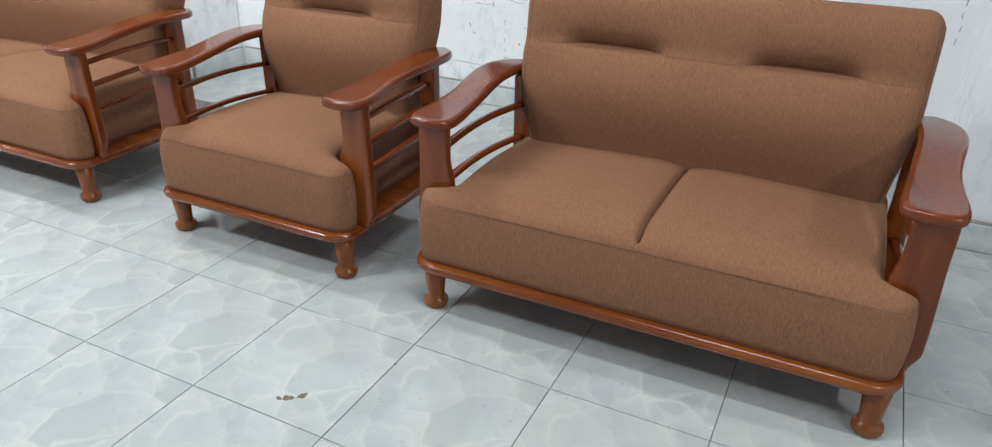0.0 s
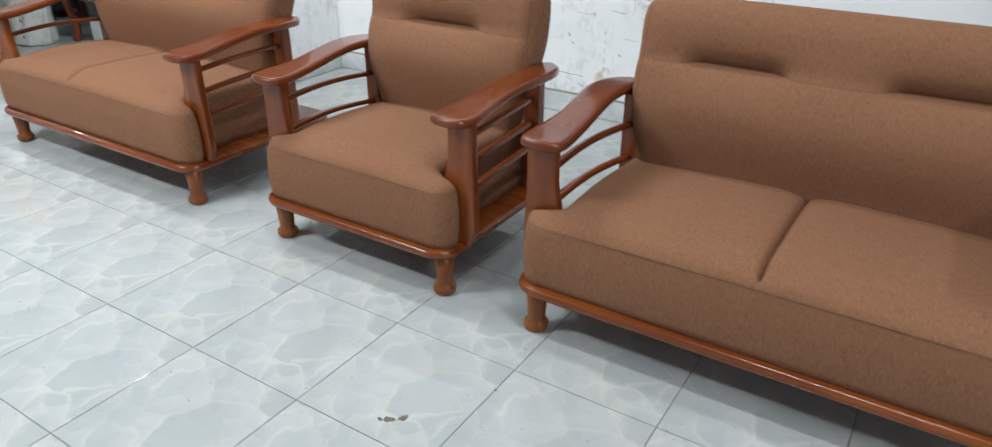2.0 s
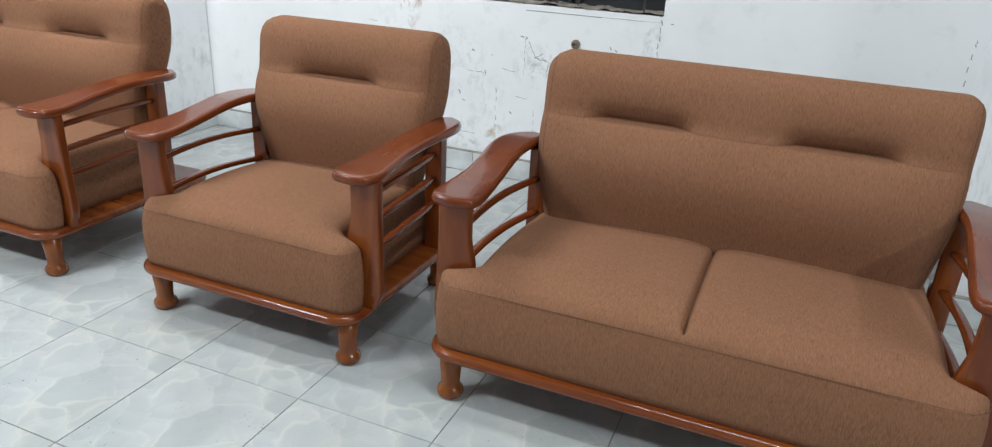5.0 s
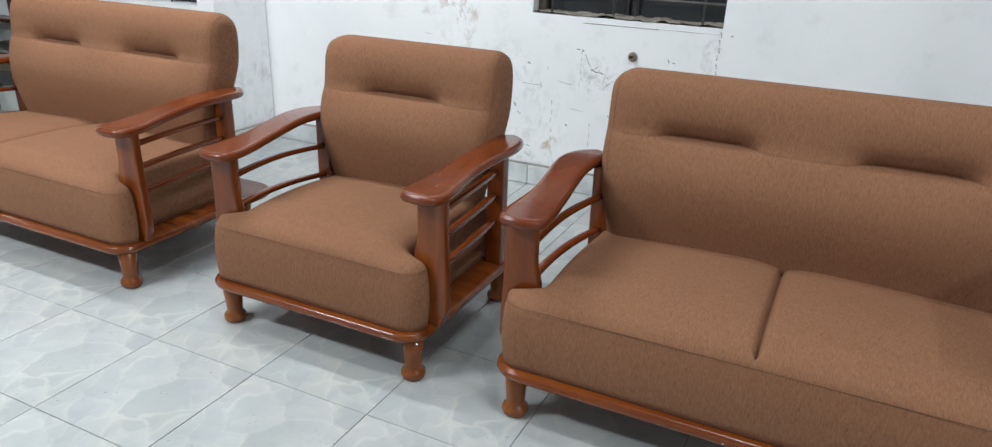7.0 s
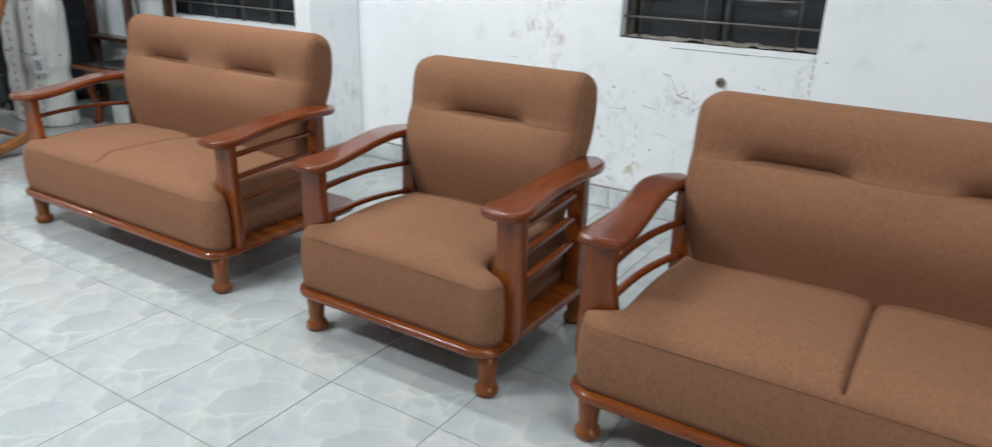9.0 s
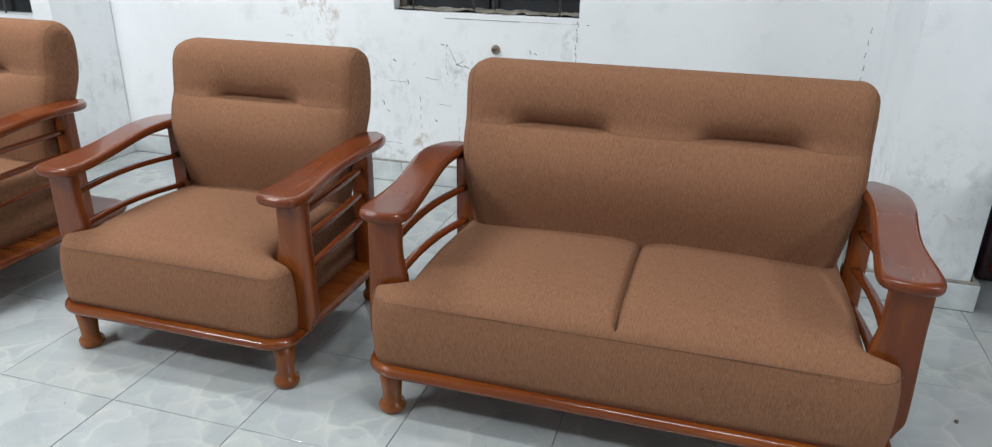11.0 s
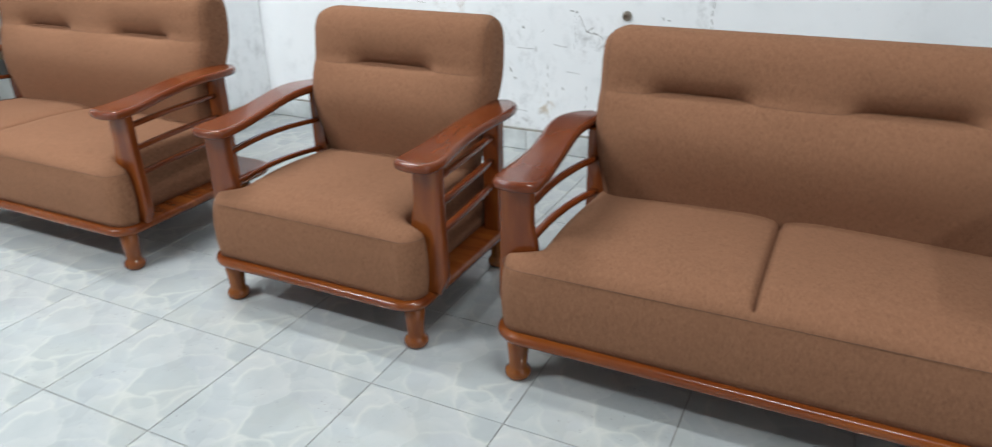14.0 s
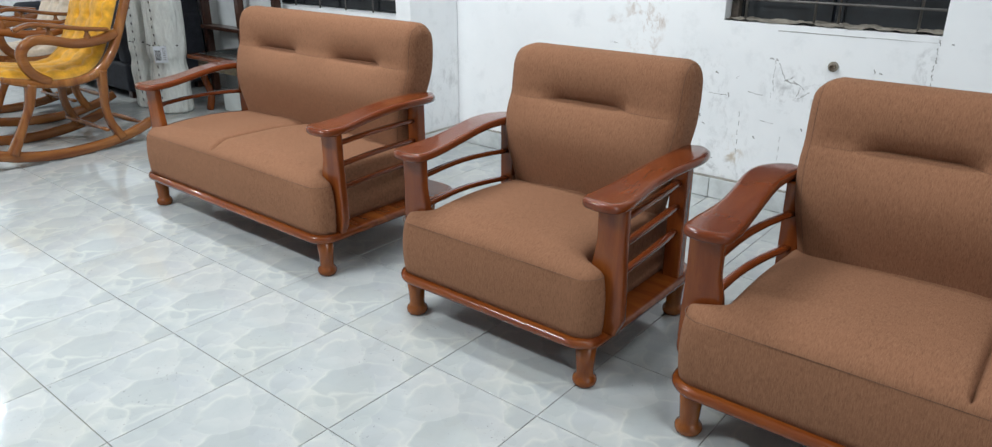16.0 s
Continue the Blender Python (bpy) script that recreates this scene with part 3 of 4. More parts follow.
# skirting of tile strips
def skirting(name, x0, y0, length, turn, height=0.10):
    root = part(name, wall_piece(name, (0, 0, 0), (length, 0.020, height + 0.007), GROUT))
    root.matrix_basis = pose(x0, y0, 0, 0, 0, turn)
    count = max(1, round(length / PITCH))
    w = length / count
    me = block("skirting_tile", (w - 0.003, 0.008, height - 0.002), SKIRT, 0.0015, 1)
    for k in range(count):
        part("skirting_tile", me, root, at=pose(w * (k + 0.5), -0.0005 - 0.0015 * (k % 2), 0.002))
    return tagged(root, "dusty pale marble skirting tiles", "skirting", kind="structure")


PITCH = 0.4
SKIRT = make_plain("dusty_skirting_tile", (0.55, 0.575, 0.575), 0.35, 0.22, 9)
skirting("baseboard", -1.255, WALL_Y - 0.024, 3.72, 0)
skirting("baseboard", 2.464, 1.736, 0.374, 0)
skirting("baseboard", 2.488, 1.760, 0.614, 90)
skirting("baseboard", 2.836, 1.760, 0.70, 90)
skirting("baseboard", -1.256, 1.988, 0.386, 90)
skirting("baseboard", -1.42, 1.986, 0.142, 0)

# windows: dark shutters behind a rusty grille
def window(name, box, bars, label):
    x0, x1, z0, z1 = box
    root = new(name)
    root.location = (x0, WALL_Y, z0)
    tagged(root, label, "window", kind="structure")
    w, h = x1 - x0, z1 - z0
    leaves = max(2, round(w / 0.42))
    for k in range(leaves):
        lw = w / leaves
        me = block("shutter", (lw - 0.012, 0.02, h - 0.01), DARKNESS, 0.004)
        leaf = part("shutter", me, root, "dark dusty shutter", pose(lw * (k + 0.5), 0.12, 0.005))
        part("stile", block("stile", (0.035, 0.014, h - 0.012), DARKNESS, 0.003), leaf, at=pose(-lw / 2 + 0.026, -0.0175, 0.001))
    rod = oval(0.011, 0.011, 8, 2)
    for x in bars:
        part("bar", sweep("bar", [(x, 0.055, 0), (x, 0.055, h)], rod, METAL, (0, 1, 0)), root)
    for k in range(int((h - 0.1) / 0.105)):
        z = 0.095 + 0.105 * k
        # every other level is broken between the two middle uprights
        spans = [(0, w)] if k % 2 == 0 else [(0, bars[1]), (bars[2], bars[-1])]
        for a, b in spans:
            part("bar", sweep("bar", [(a, 0.042, z), (b, 0.042, z)], rod, METAL), root)
    part("frame_post", block("frame_post", (0.036, 0.05, h - 0.004), WEATHERED, 0.005), root, "weathered wooden frame post", pose(0.021, 0.085, 0.002))
    for x, z, r in ((0.735, 0.155, 0.022), (0.725, 0.222, 0.018)):
        ring = [(x + r * (1.3 + 0.5 * math.sin(2.7 * k)) * math.cos(k * math.pi / 8), 0.1085, z + r * (0.75 + 0.35 * math.sin(4.1 * k)) * math.sin(k * math.pi / 8)) for k in range(16)]
        verts = ring + [(a, 0.1078, c) for a, _, c in ring]
        faces = [tuple(range(16)), tuple(range(16, 32))] + [(k, (k + 1) % 16, 16 + (k + 1) % 16, 16 + k) for k in range(16)]
        part("dust_smear", mesh_of("dust_smear", verts, faces, SMEAR, False), root, "pale smear of dried plaster")
    return root


WEATHERED = make_plain("weathered_grey_wood", (0.085, 0.070, 0.058), 0.9, 0.6, 30)
SMEAR = make_plain("dried_plaster_smear", (0.075, 0.078, 0.078), 0.9, 0.5, 60)
window("window_1", WIN1, (0.077, 0.382, 0.482, 0.79), "dark shuttered window behind a thin steel grille")
window("window_2", WIN2, (0.12, 0.42, 0.70, 0.98, 1.26, 1.52), "dark shuttered window behind a thin steel grille")
ledge = np.zeros((90, 12, 3))
for i in range(90):
    for j in range(12):
        x, y = -0.443 + 0.886 * i / 89, -0.054 + 0.11 * j / 11
        lump = 0.5 + noise.noise((14 * x, 20 * y, 0.3)) * 0.7 + noise.noise((45 * x, 50 * y, 4.1)) * 0.4
        ledge[i, j] = x, y + (0.007 * noise.noise((30 * x, 1.7, 9.0)) if j == 0 else 0), max(0.001, 0.016 * lump)
sill = part("window_sill", mesh_of("window_sill", *grid(ledge), STONE))
sill.location = (0.82, WALL_Y + 0.052, 0.8505)
tagged(sill, "rough cement sill thick with dust", "window sill", kind="structure")

# pipe stub in the wall
stub = new("pipe_stub")
stub.matrix_basis = pose(0.882, WALL_Y, 0.692, 90, 0, 0)
tagged(stub, "rusty capped pipe stub in the wall", "pipe")
RUSTY = make_plain("rusty_iron", (0.22, 0.17, 0.13), 0.7, 0.4, 60, 0.5)
part("pipe", turned("pipe", [(0.013, -0.02), (0.013, 0.028), (0.011, 0.030), (0.008, 0.030), (0.008, 0.02)], RUSTY), stub)
part("plaster_ring", turned("plaster_ring", [(0.022, 0.0), (0.022, 0.004), (0.016, 0.007), (0.014, 0.006)], STONE), stub)

# chips, scratches, cobweb marks and a ledge line on the walls
SCUFF_AND_LEDGE = make_plain("bare_plaster_and_ledge_line", (0.27, 0.265, 0.25), 0.95, 0.4, 80)
rng = random.Random(5)


def wall_mark(x, z, length, width, turn, label, y=WALL_Y):
    """A short ragged stroke, raised by a fraction of a millimetre."""
    line = [(length * (k / 6 - 0.5), min(0.2 * length, 0.005 if length < 0.25 else 0.001) * (rng.random() - 0.5), width * rng.uniform(0.25, 0.85)) for k in range(7)]
    verts = [(a, 0.0, b + w / 2) for a, b, w in line] + [(a, 0.0, b - w / 2) for a, b, w in line]
    verts += [(a, -0.0006, c) for a, _, c in verts]
    faces = []
    for k in range(6):
        faces += [(k, k + 1, k + 8, k + 7), (k + 14, k + 21, k + 22, k + 15), (k, k + 14, k + 15, k + 1), (k + 7, k + 8, k + 22, k + 21)]
    faces += [(0, 7, 21, 14), (6, 20, 27, 13)]
    ob = part("wall_mark", mesh_of("wall_mark", verts, faces, SCUFF_AND_LEDGE, False))
    ob.matrix_basis = pose(x, y - 0.0003, z, 0, turn, 0)
    return tagged(ob, label, "wall mark", "wall marks")


for x, z, length, width, turn in ((0.715, 0.603, 0.060, 0.006, 12), (0.750, 0.597, 0.060, 0.005, 32), (0.705, 0.618, 0.045, 0.004, -28), (0.776, 0.552, 0.060, 0.004, -35), (0.752, 0.560, 0.050, 0.003, -80), (0.670, 0.650, 0.075, 0.003, 62),
                                  (0.369, 0.611, 0.016, 0.011, 30), (0.618, 0.700, 0.018, 0.008, 0), (0.642, 0.697, 0.012, 0.007, 40), (0.385, 0.510, 0.095, 0.003, 1), (0.436, 0.512, 0.024, 0.006, 75), (0.56, 0.535, 0.07, 0.003, 8),
                                  (1.047, 0.689, 0.018, 0.005, 70), (1.072, 0.682, 0.012, 0.007, 20), (0.47, 0.600, 0.018, 0.003, -50), (0.58, 0.330, 0.015, 0.009, 40), (0.79, 0.40, 0.016, 0.008, 60), (0.63, 0.41, 0.06, 0.003, 4),
                                  (0.30, 0.40, 0.025, 0.010, 70), (0.325, 0.36, 0.020, 0.006, 30), (-0.20, 0.70, 0.05, 0.003, 5), (1.307, 0.822, 0.010, 0.008, 0), (0.30, 0.20, 0.18, 0.004, 3), (0.05, 0.19, 0.12, 0.004, -2)):
    wall_mark(x, z, length, width, turn, "dark scratch in the white wall paint")
for x, top, gap, count, width in ((1.258, 0.825, 0.034, 8, 0.006), (0.638, 0.685, 0.030, 6, 0.003), (0.50, 0.43, 0.045, 5, 0.004), (0.70, 0.34, 0.045, 4, 0.003), (2.445, 0.86, 0.050, 7, 0.005)):
    for k in range(count):
        wall_mark(x + rng.uniform(-0.004, 0.004), top - gap * k, 0.024, width, 90 + rng.uniform(-12, 12), "row of dark chips down the wall")
# two dark strokes stand in for a straight ledge strip under the window
wall_mark(0.81, 0.822, 0.36, 0.006, 0, "long dark stroke for a ledge below the window")
wall_mark(1.12, 0.823, 0.27, 0.0025, 0, "fine dark stroke for a ledge below the window")


# ---- rocking chairs ----
YELLOW = make_plain("mustard_velvet", (0.60, 0.29, 0.012), 0.8, 0.3, 22, Sheen_Weight=0.15)
CREAM = make_plain("cream_velvet", (0.55, 0.45, 0.34), 0.85, 0.2, 22, Sheen_Weight=0.4)


def tufted(name, path, half, thick, material, rows=3, every=0.115):
    """A padded, button-tufted cushion carried along a path of (s, z) in the plane x = 0."""
    line = smooth_line(path, 12)
    arc = np.concatenate([[0], np.cumsum(np.hypot(*np.diff(line, axis=0).T))])
    count = int(arc[-1] / 0.012)
    t = np.linspace(0, arc[-1], count)
    s, z = np.interp(t, arc, line[:, 0]), np.interp(t, arc, line[:, 1])
    ds, dz = np.gradient(s), np.gradient(z)
    ln = np.hypot(ds, dz)
    ns, nz = -dz / ln, ds / ln
    if np.mean(nz) < 0:
        ns, nz = -ns, -nz
    xs = np.linspace(-half, half, 45)
    top, low = np.zeros((count, 45, 3)), np.zeros((count, 45, 3))
    for i in range(count):
        for j, x in enumerate(xs):
            ex = 1 - (abs(x) / half) ** 6
            ey = 1 - abs(2 * t[i] / arc[-1] - 1) ** 14
            h = thick * math.sqrt(max(0.0, ex * ey))
            col = x / (2 * half / rows)
            dip = 0.020 * math.exp(-(((t[i] / every + 0.5) % 1 - 0.5) * every / 0.024) ** 2) * math.exp(-(((col + 0.5 * (rows % 2 == 0) + 0.5) % 1 - 0.5) * 2 * half / rows / 0.024) ** 2)
            groove = 0.007 * math.exp(-(((col + 0.5) % 1 - 0.5 - 0.5) * 2 * half / rows / 0.012) ** 2) + 0.007 * math.exp(-(((col + 0.5) % 1 - 0.5 + 0.5) * 2 * half / rows / 0.012) ** 2)
            h -= dip + groove
            top[i, j] = x, -(s[i] + ns[i] * h), z[i] + nz[i] * h
            low[i, j] = x, -s[i], z[i]
    v1, f1 = grid(top)
    v2, f2 = grid(low)
    k = len(v1)
    faces = f1 + [tuple(q + k for q in reversed(f)) for f in f2]
    n, m = count, 45
    rim = [i * m for i in range(n)] + [(n - 1) * m + j for j in range(1, m)] + [i * m + m - 1 for i in range(n - 2, -1, -1)] + list(range(m - 2, 0, -1))
    faces += [(a, b, b + k, a + k) for a, b in zip(rim, rim[1:] + rim[:1])]
    return mesh_of(name, np.concatenate([v1, v2]), faces, material)


def rocking_chair(cushion, label):
    """A scrolled rocking chair facing -y; s is the distance forward."""
    root = tagged(new("rocking_chair"), label, "rocking chair", "rocking chairs")
    half = 0.275
    for sx in (-1, 1):
        x = sx * half
        run = [(x, -s, 0.030 + 0.32 * s * s + 0.40 * s ** 4) for s in np.linspace(-0.47, 0.82, 30)]
        part("runner", sweep("runner", run, oval(0.050, 0.060, 12, 3.2), TEAK_Y), root, "curved golden-brown runner")
        leg = smooth_line([(x, -0.170, 0.452), (x, -0.198, 0.34), (x, -0.236, 0.265), (x, -0.283, 0.18), (x, -0.340, 0.085)], 6)
        part("leg", sweep("leg", leg, oval(0.046, 0.070, 14, 3.4), TEAK_Z, (1, 0, 0), [1.18 - 0.36 * math.sin(math.pi * k / (len(leg) - 1)) for k in range(len(leg))]), root)
        leg = smooth_line([(x, 0.222, 0.475), (x, 0.214, 0.35), (x, 0.208, 0.25), (x, 0.222, 0.16), (x, 0.268, 0.058)], 6)
        part("leg", sweep("leg", leg, oval(0.046, 0.074, 14, 3.4), TEAK_Z, (1, 0, 0), [1.16 - 0.34 * math.sin(math.pi * k / (len(leg) - 1)) for k in range(len(leg))]), root)
        rail = smooth_line([(x, -0.305, 0.492), (x, -0.22, 0.466), (x, -0.08, 0.436), (x, 0.05, 0.428), (x, 0.15, 0.444), (x, 0.232, 0.485), (x, 0.300, 0.560), (x, 0.358, 0.665), (x, 0.442, 0.855), (x, 0.55, 1.10)], 6)
        part("side_rail", sweep("side_rail", rail, oval(0.046, 0.062, 14, 3.4), TEAK_Z, (1, 0, 0), [0.72 + 0.28 * step(0, 9, k) for k in range(len(rail))]), root)
        arm = smooth_line([(x * 1.02, 0.345, 0.672), (x * 1.08, 0.22, 0.645), (x * 1.13, 0.09, 0.643), (x * 1.15, -0.04, 0.676), (x * 1.16, -0.13, 0.682), (x * 1.15, -0.188, 0.640), (x * 1.13, -0.194, 0.575), (x * 1.08, -0.155, 0.505), (x * 1.02, -0.075, 0.448)], 8)
        part("armrest", sweep("armrest", arm, oval(0.055, 0.052, 14, 3), TEAK_Y, (1, 0.02, 0.02)), root, "scrolled golden-brown armrest")
        top = smooth_line([(x * 1.06, 0.29, 0.700), (x * 1.12, 0.13, 0.722), (x * 1.16, -0.02, 0.752), (x * 1.18, -0.13, 0.766), (x * 1.18, -0.21, 0.744)], 6)
        part("arm_pad", sweep("arm_pad", top, oval(0.058, 0.026, 14, 2.6), TEAK_Y), root)
        for sy, sz in ((0.17, 0.648), (-0.03, 0.680)):
            part("spindle", turned("spindle", [(0.010, 0), (0.018, 0.012), (0.020, 0.026), (0.010, 0.044), (0.012, 0.064)], TEAK_Z, 12), root, at=pose(x * 1.12, sy, sz))
    for s, z, r in ((0.80, 0.395, 0.017), (-0.44, 0.105, 0.017), (-0.20, 0.115, 0.014)):
        prof = [(r * 0.6, 0), (r, 0.03), (r * 0.7, 0.09), (r, 0.17), (r * 1.15, half), (r, 2 * half - 0.17), (r * 0.7, 2 * half - 0.09), (r, 2 * half - 0.03), (r * 0.6, 2 * half)]
        part("cross_rod", turned("cross_rod", prof, TEAK_Y, 14), root, at=pose(-half, -s, z, 0, 90, 0))
    part("cushion", tufted("cushion", [(0.385, 0.440), (0.35, 0.482), (0.24, 0.482), (0.09, 0.455), (-0.06, 0.448), (-0.16, 0.468), (-0.245, 0.530), (-0.315, 0.650), (-0.405, 0.855), (-0.51, 1.10)], half - 0.024, 0.062, cushion, 4), root, "deep-buttoned velvet cushion")
    return root


yellow_rocker = rocking_chair(YELLOW, "golden wooden rocking chair with buttoned mustard-yellow cushion")
yellow_rocker.matrix_basis = pose(-3.06, 0.70, 0, 0, 0, 2)
cream_rocker = rocking_chair(CREAM, "golden wooden rocking chair with buttoned cream cushion")
cream_rocker.matrix_basis = pose(-4.06, 0.93, 0, 0, 0, 2)


# ---- wrapped goods, table and rack behind the sofas ----
def wrap_material(name, tint, alpha, rough):
    n = Nodes(name)
    v = n.mapped((1, 1, 0.35))
    fold = n.noise(v, 20, 6, 0.7, 1.5)
    return n.finish(n.ramp(fold, (0.35, tuple(c * 0.80 for c in tint)), (0.65, tint)), rough, fold, 0.9, 0.02, Alpha=alpha, Specular_IOR_Level=0.7)


WRAP = wrap_material("clear_plastic_over_white_foam", (0.90, 0.92, 0.88), 1.0, 0.12)
CLEAR = wrap_material("crumpled_clear_plastic", (0.40, 0.37, 0.32), 0.40, 0.06)
PAPER = make_plain("white_label_paper", (0.72, 0.75, 0.80), 0.6, 0.05)
INK = make_plain("black_print", (0.02, 0.02, 0.022), 0.6, 0.1)


def wrapped_roll(radius, height, seed, label):
    root = tagged(new("foam_roll"), label, "wrapped roll", "wrapped rolls")
    rng = np.random.default_rng(seed)
    rings, round_ = 110, 84
    a = np.zeros((rings, round_, 3))
    wave = rng.uniform(0, 6.28, 6)
    for i in range(rings):
        z = height * i / (rings - 1)
        pinch = 1 - 0.10 * math.exp(-((z - 0.36) / 0.05) ** 2) - 0.08 * math.exp(-((z - 0.83) / 0.05) ** 2)
        for j in range(round_):
            t = 2 * math.pi * j / round_
            r = radius * pinch * (1 + 0.04 * math.sin(3 * t + wave[0] + 4 * z) + 0.02 * math.sin(7 * t + wave[1] - 9 * z))
            spot = (3.2 * math.cos(t) + seed, 3.2 * math.sin(t), 2.6 * z)
            r += 0.016 * (abs(noise.noise(spot)) - 0.25) + 0.006 * (0.25 - abs(noise.noise((2.3 * spot[0], 2.3 * spot[1], 2.0 * spot[2]))))
            if i == 0:
                r *= 0.86
            a[i, j] = r * math.cos(t), r * math.sin(t), z
    verts, faces = grid(a, close_v=True)
    faces.append(tuple(range(round_)))
    faces.append(tuple((rings - 1) * round_ + j for j in range(round_)))
    part("wrapping", mesh_of("wrapping", verts, faces, WRAP), root)
    # printed tape: unreadable marks as bars
    for k in range(15):
        ang = math.radians(-62 + rng.uniform(-2, 2))
        part("print_mark", block("print_mark", (0.006, 0.004, 0.018), INK, 0), root, at=Matrix.Translation((radius * 1.03 * math.cos(ang), radius * 1.03 * math.sin(ang), 0.06 + 0.055 * k)) @ pose(0, 0, 0, 0, 0, math.degrees(ang) + 90))
    for k in range(7):
        ang = math.radians(-105 + 18 * k)
        part("print_mark", block("print_mark", (0.016, 0.004, 0.008), INK, 0), root, at=Matrix.Translation((radius * 1.0 * math.cos(ang), radius * 1.0 * math.sin(ang), 0.485)) @ pose(0, 0, 0, 0, 0, math.degrees(ang) + 90))
    return root


roll = wrapped_roll(0.128, 1.30, 3, "white foam roll wrapped in shiny clear plastic")
roll.matrix_basis = pose(-3.45, 1.68, 0, 0, 2.5, 0)
second = wrapped_roll(0.112, 1.25, 8, "white foam roll in clear plastic beside another")
second.matrix_basis = pose(-3.74, 1.67, 0, 0, 2.0, 0)
tag = new("paper_label")
tag.matrix_basis = pose(-3.318, 1.570, 0.375, 0, 0, 52)
tagged(tag, "white printed paper label stuck on a roll", "label")
part("sheet", block("sheet", (0.085, 0.003, 0.115), PAPER, 0), tag)
for k in range(9):
    part("print_mark", block("print_mark", (0.0012 + 0.001 * (k % 3 == 0), 0.002, 0.07), INK, 0), tag, at=pose(-0.033 + 0.0042 * k, -0.0025, 0.017))
for k in range(6):
    part("print_mark", block("print_mark", (0.022 - 0.004 * (k % 2), 0.002, 0.0025), INK, 0), tag, at=pose(0.024, -0.0025, 0.02 + 0.015 * k))

# low table with a carved apron and a glass top
GLASS = make_plain("dusty_dark_glass", (0.05, 0.06, 0.06), 0.08, 0.2, 6, Specular_IOR_Level=0.7)
CARVING = make_plain("carved_gilt_apron", (0.11, 0.085, 0.05), 0.5, 0.6, 60)
table = tagged(new("side_table"), "low red-brown wooden table with dark glass top", "table")
table.location = (-2.93, 2.03, 0)
part("table_frame", block("table_frame", (0.86, 0.50, 0.030), WOOD_X, 0.008, 3), table, at=pose(0, 0, 0.375))
part("glass_top", block("glass_top", (0.74, 0.38, 0.006), GLASS, 0.002), table, "dusty glass inset", pose(0, 0, 0.4065))
part("apron", block("apron", (0.76, 0.40, 0.075), CARVING, 0.006), table, "dark carved apron", pose(0, 0, 0.299))
for sx in (-1, 1):
    for sy in (-1, 1):
        leg = smooth_line([(sx * 0.35, sy * 0.17, 0.37), (sx * 0.36, sy * 0.18, 0.25), (sx * 0.33, sy * 0.16, 0.12), (sx * 0.345, sy * 0.175, 0.0)], 5)
        part("leg", sweep("leg", leg, oval(0.050, 0.045, 12, 3), WOOD_Z, (0, 1, 0)), table)

# open dark rack with white boards leaning in it
rack = tagged(new("display_rack"), "open dark-stained wooden rack with bare shelves", "shelf")
rack.location = (-3.43, 2.30, 0)
for sx in (-0.48, 0.0, 0.48):
    part("upright", block("upright", (0.055, 0.05, 1.55), DARK_WOOD, 0.004), rack, at=pose(sx, -0.005, 0))
for z in (0.26, 0.50, 0.98, 1.36):
    part("shelf", block("shelf", (1.02, 0.11, 0.028), DARK_WOOD, 0.004), rack, at=pose(0, 0, z))
BOARD = make_plain("white_board", (0.62, 0.65, 0.66), 0.6, 0.12, 5)
for bx, bw, tilt in ((-3.66, 0.40, 1.5), (-3.19, 0.40, 1.5)):
    board = part("white_board", block("white_board", (bw, 0.018, 1.15), BOARD, 0.003))
    board.matrix_basis = pose(bx, 2.372, 0.0, 0, 0, 0)
    tagged(board, "plain white board standing behind the rack", "board", "white boards")

CARTON = make_plain("white_carton", (0.60, 0.63, 0.62), 0.7, 0.12, 6)
for cx, cy, w, h in ((-3.06, 2.03, 0.24, 0.14), (-2.78, 2.05, 0.26, 0.20)):
    box = tagged(new("carton"), "plain white carton under the low table", "box", "cartons")
    box.location = (cx, cy, 0)
    part("box_body", block("box_body", (w, 0.22, h), CARTON, 0.004), box)
    part("flap", block("flap", (w - 0.006, 0.107, 0.004), CARTON, 0.001), box, at=pose(0, -0.055, h))
    part("flap", block("flap", (w - 0.006, 0.107, 0.004), CARTON, 0.001), box, at=pose(0, 0.055, h))

# dark sofa at the far wall
NAVY = make_plain("dark_navy_cloth", (0.013, 0.015, 0.022), 0.85, 0.4, 14)
dark_sofa = tagged(new("dark_sofa"), "dark navy sofa standing against the far wall", "sofa")
dark_sofa.location = (-5.08, 1.99, 0)
part("base", block("base", (2.10, 0.70, 0.22), NAVY, 0.03, 3), dark_sofa, at=pose(0, 0, 0.06))
part("backrest", block("backrest", (2.06, 0.20, 0.64), NAVY, 0.06, 4), dark_sofa, at=pose(0, 0.25, 0.27))
for k in (-1, 1):
    part("seat_cushion", block("seat_cushion", (0.88, 0.50, 0.16), NAVY, 0.05, 4), dark_sofa, at=pose(0.445 * k, -0.09, 0.275))
    part("arm", block("arm", (0.16, 0.68, 0.36), NAVY, 0.05, 4), dark_sofa, at=pose(0.98 * k, 0, 0.26))
    for sy in (-0.28, 0.28):
        part("foot", block("foot", (0.06, 0.06, 0.064), DARK_WOOD, 0.005), dark_sofa, at=pose(0.95 * k, sy, 0))

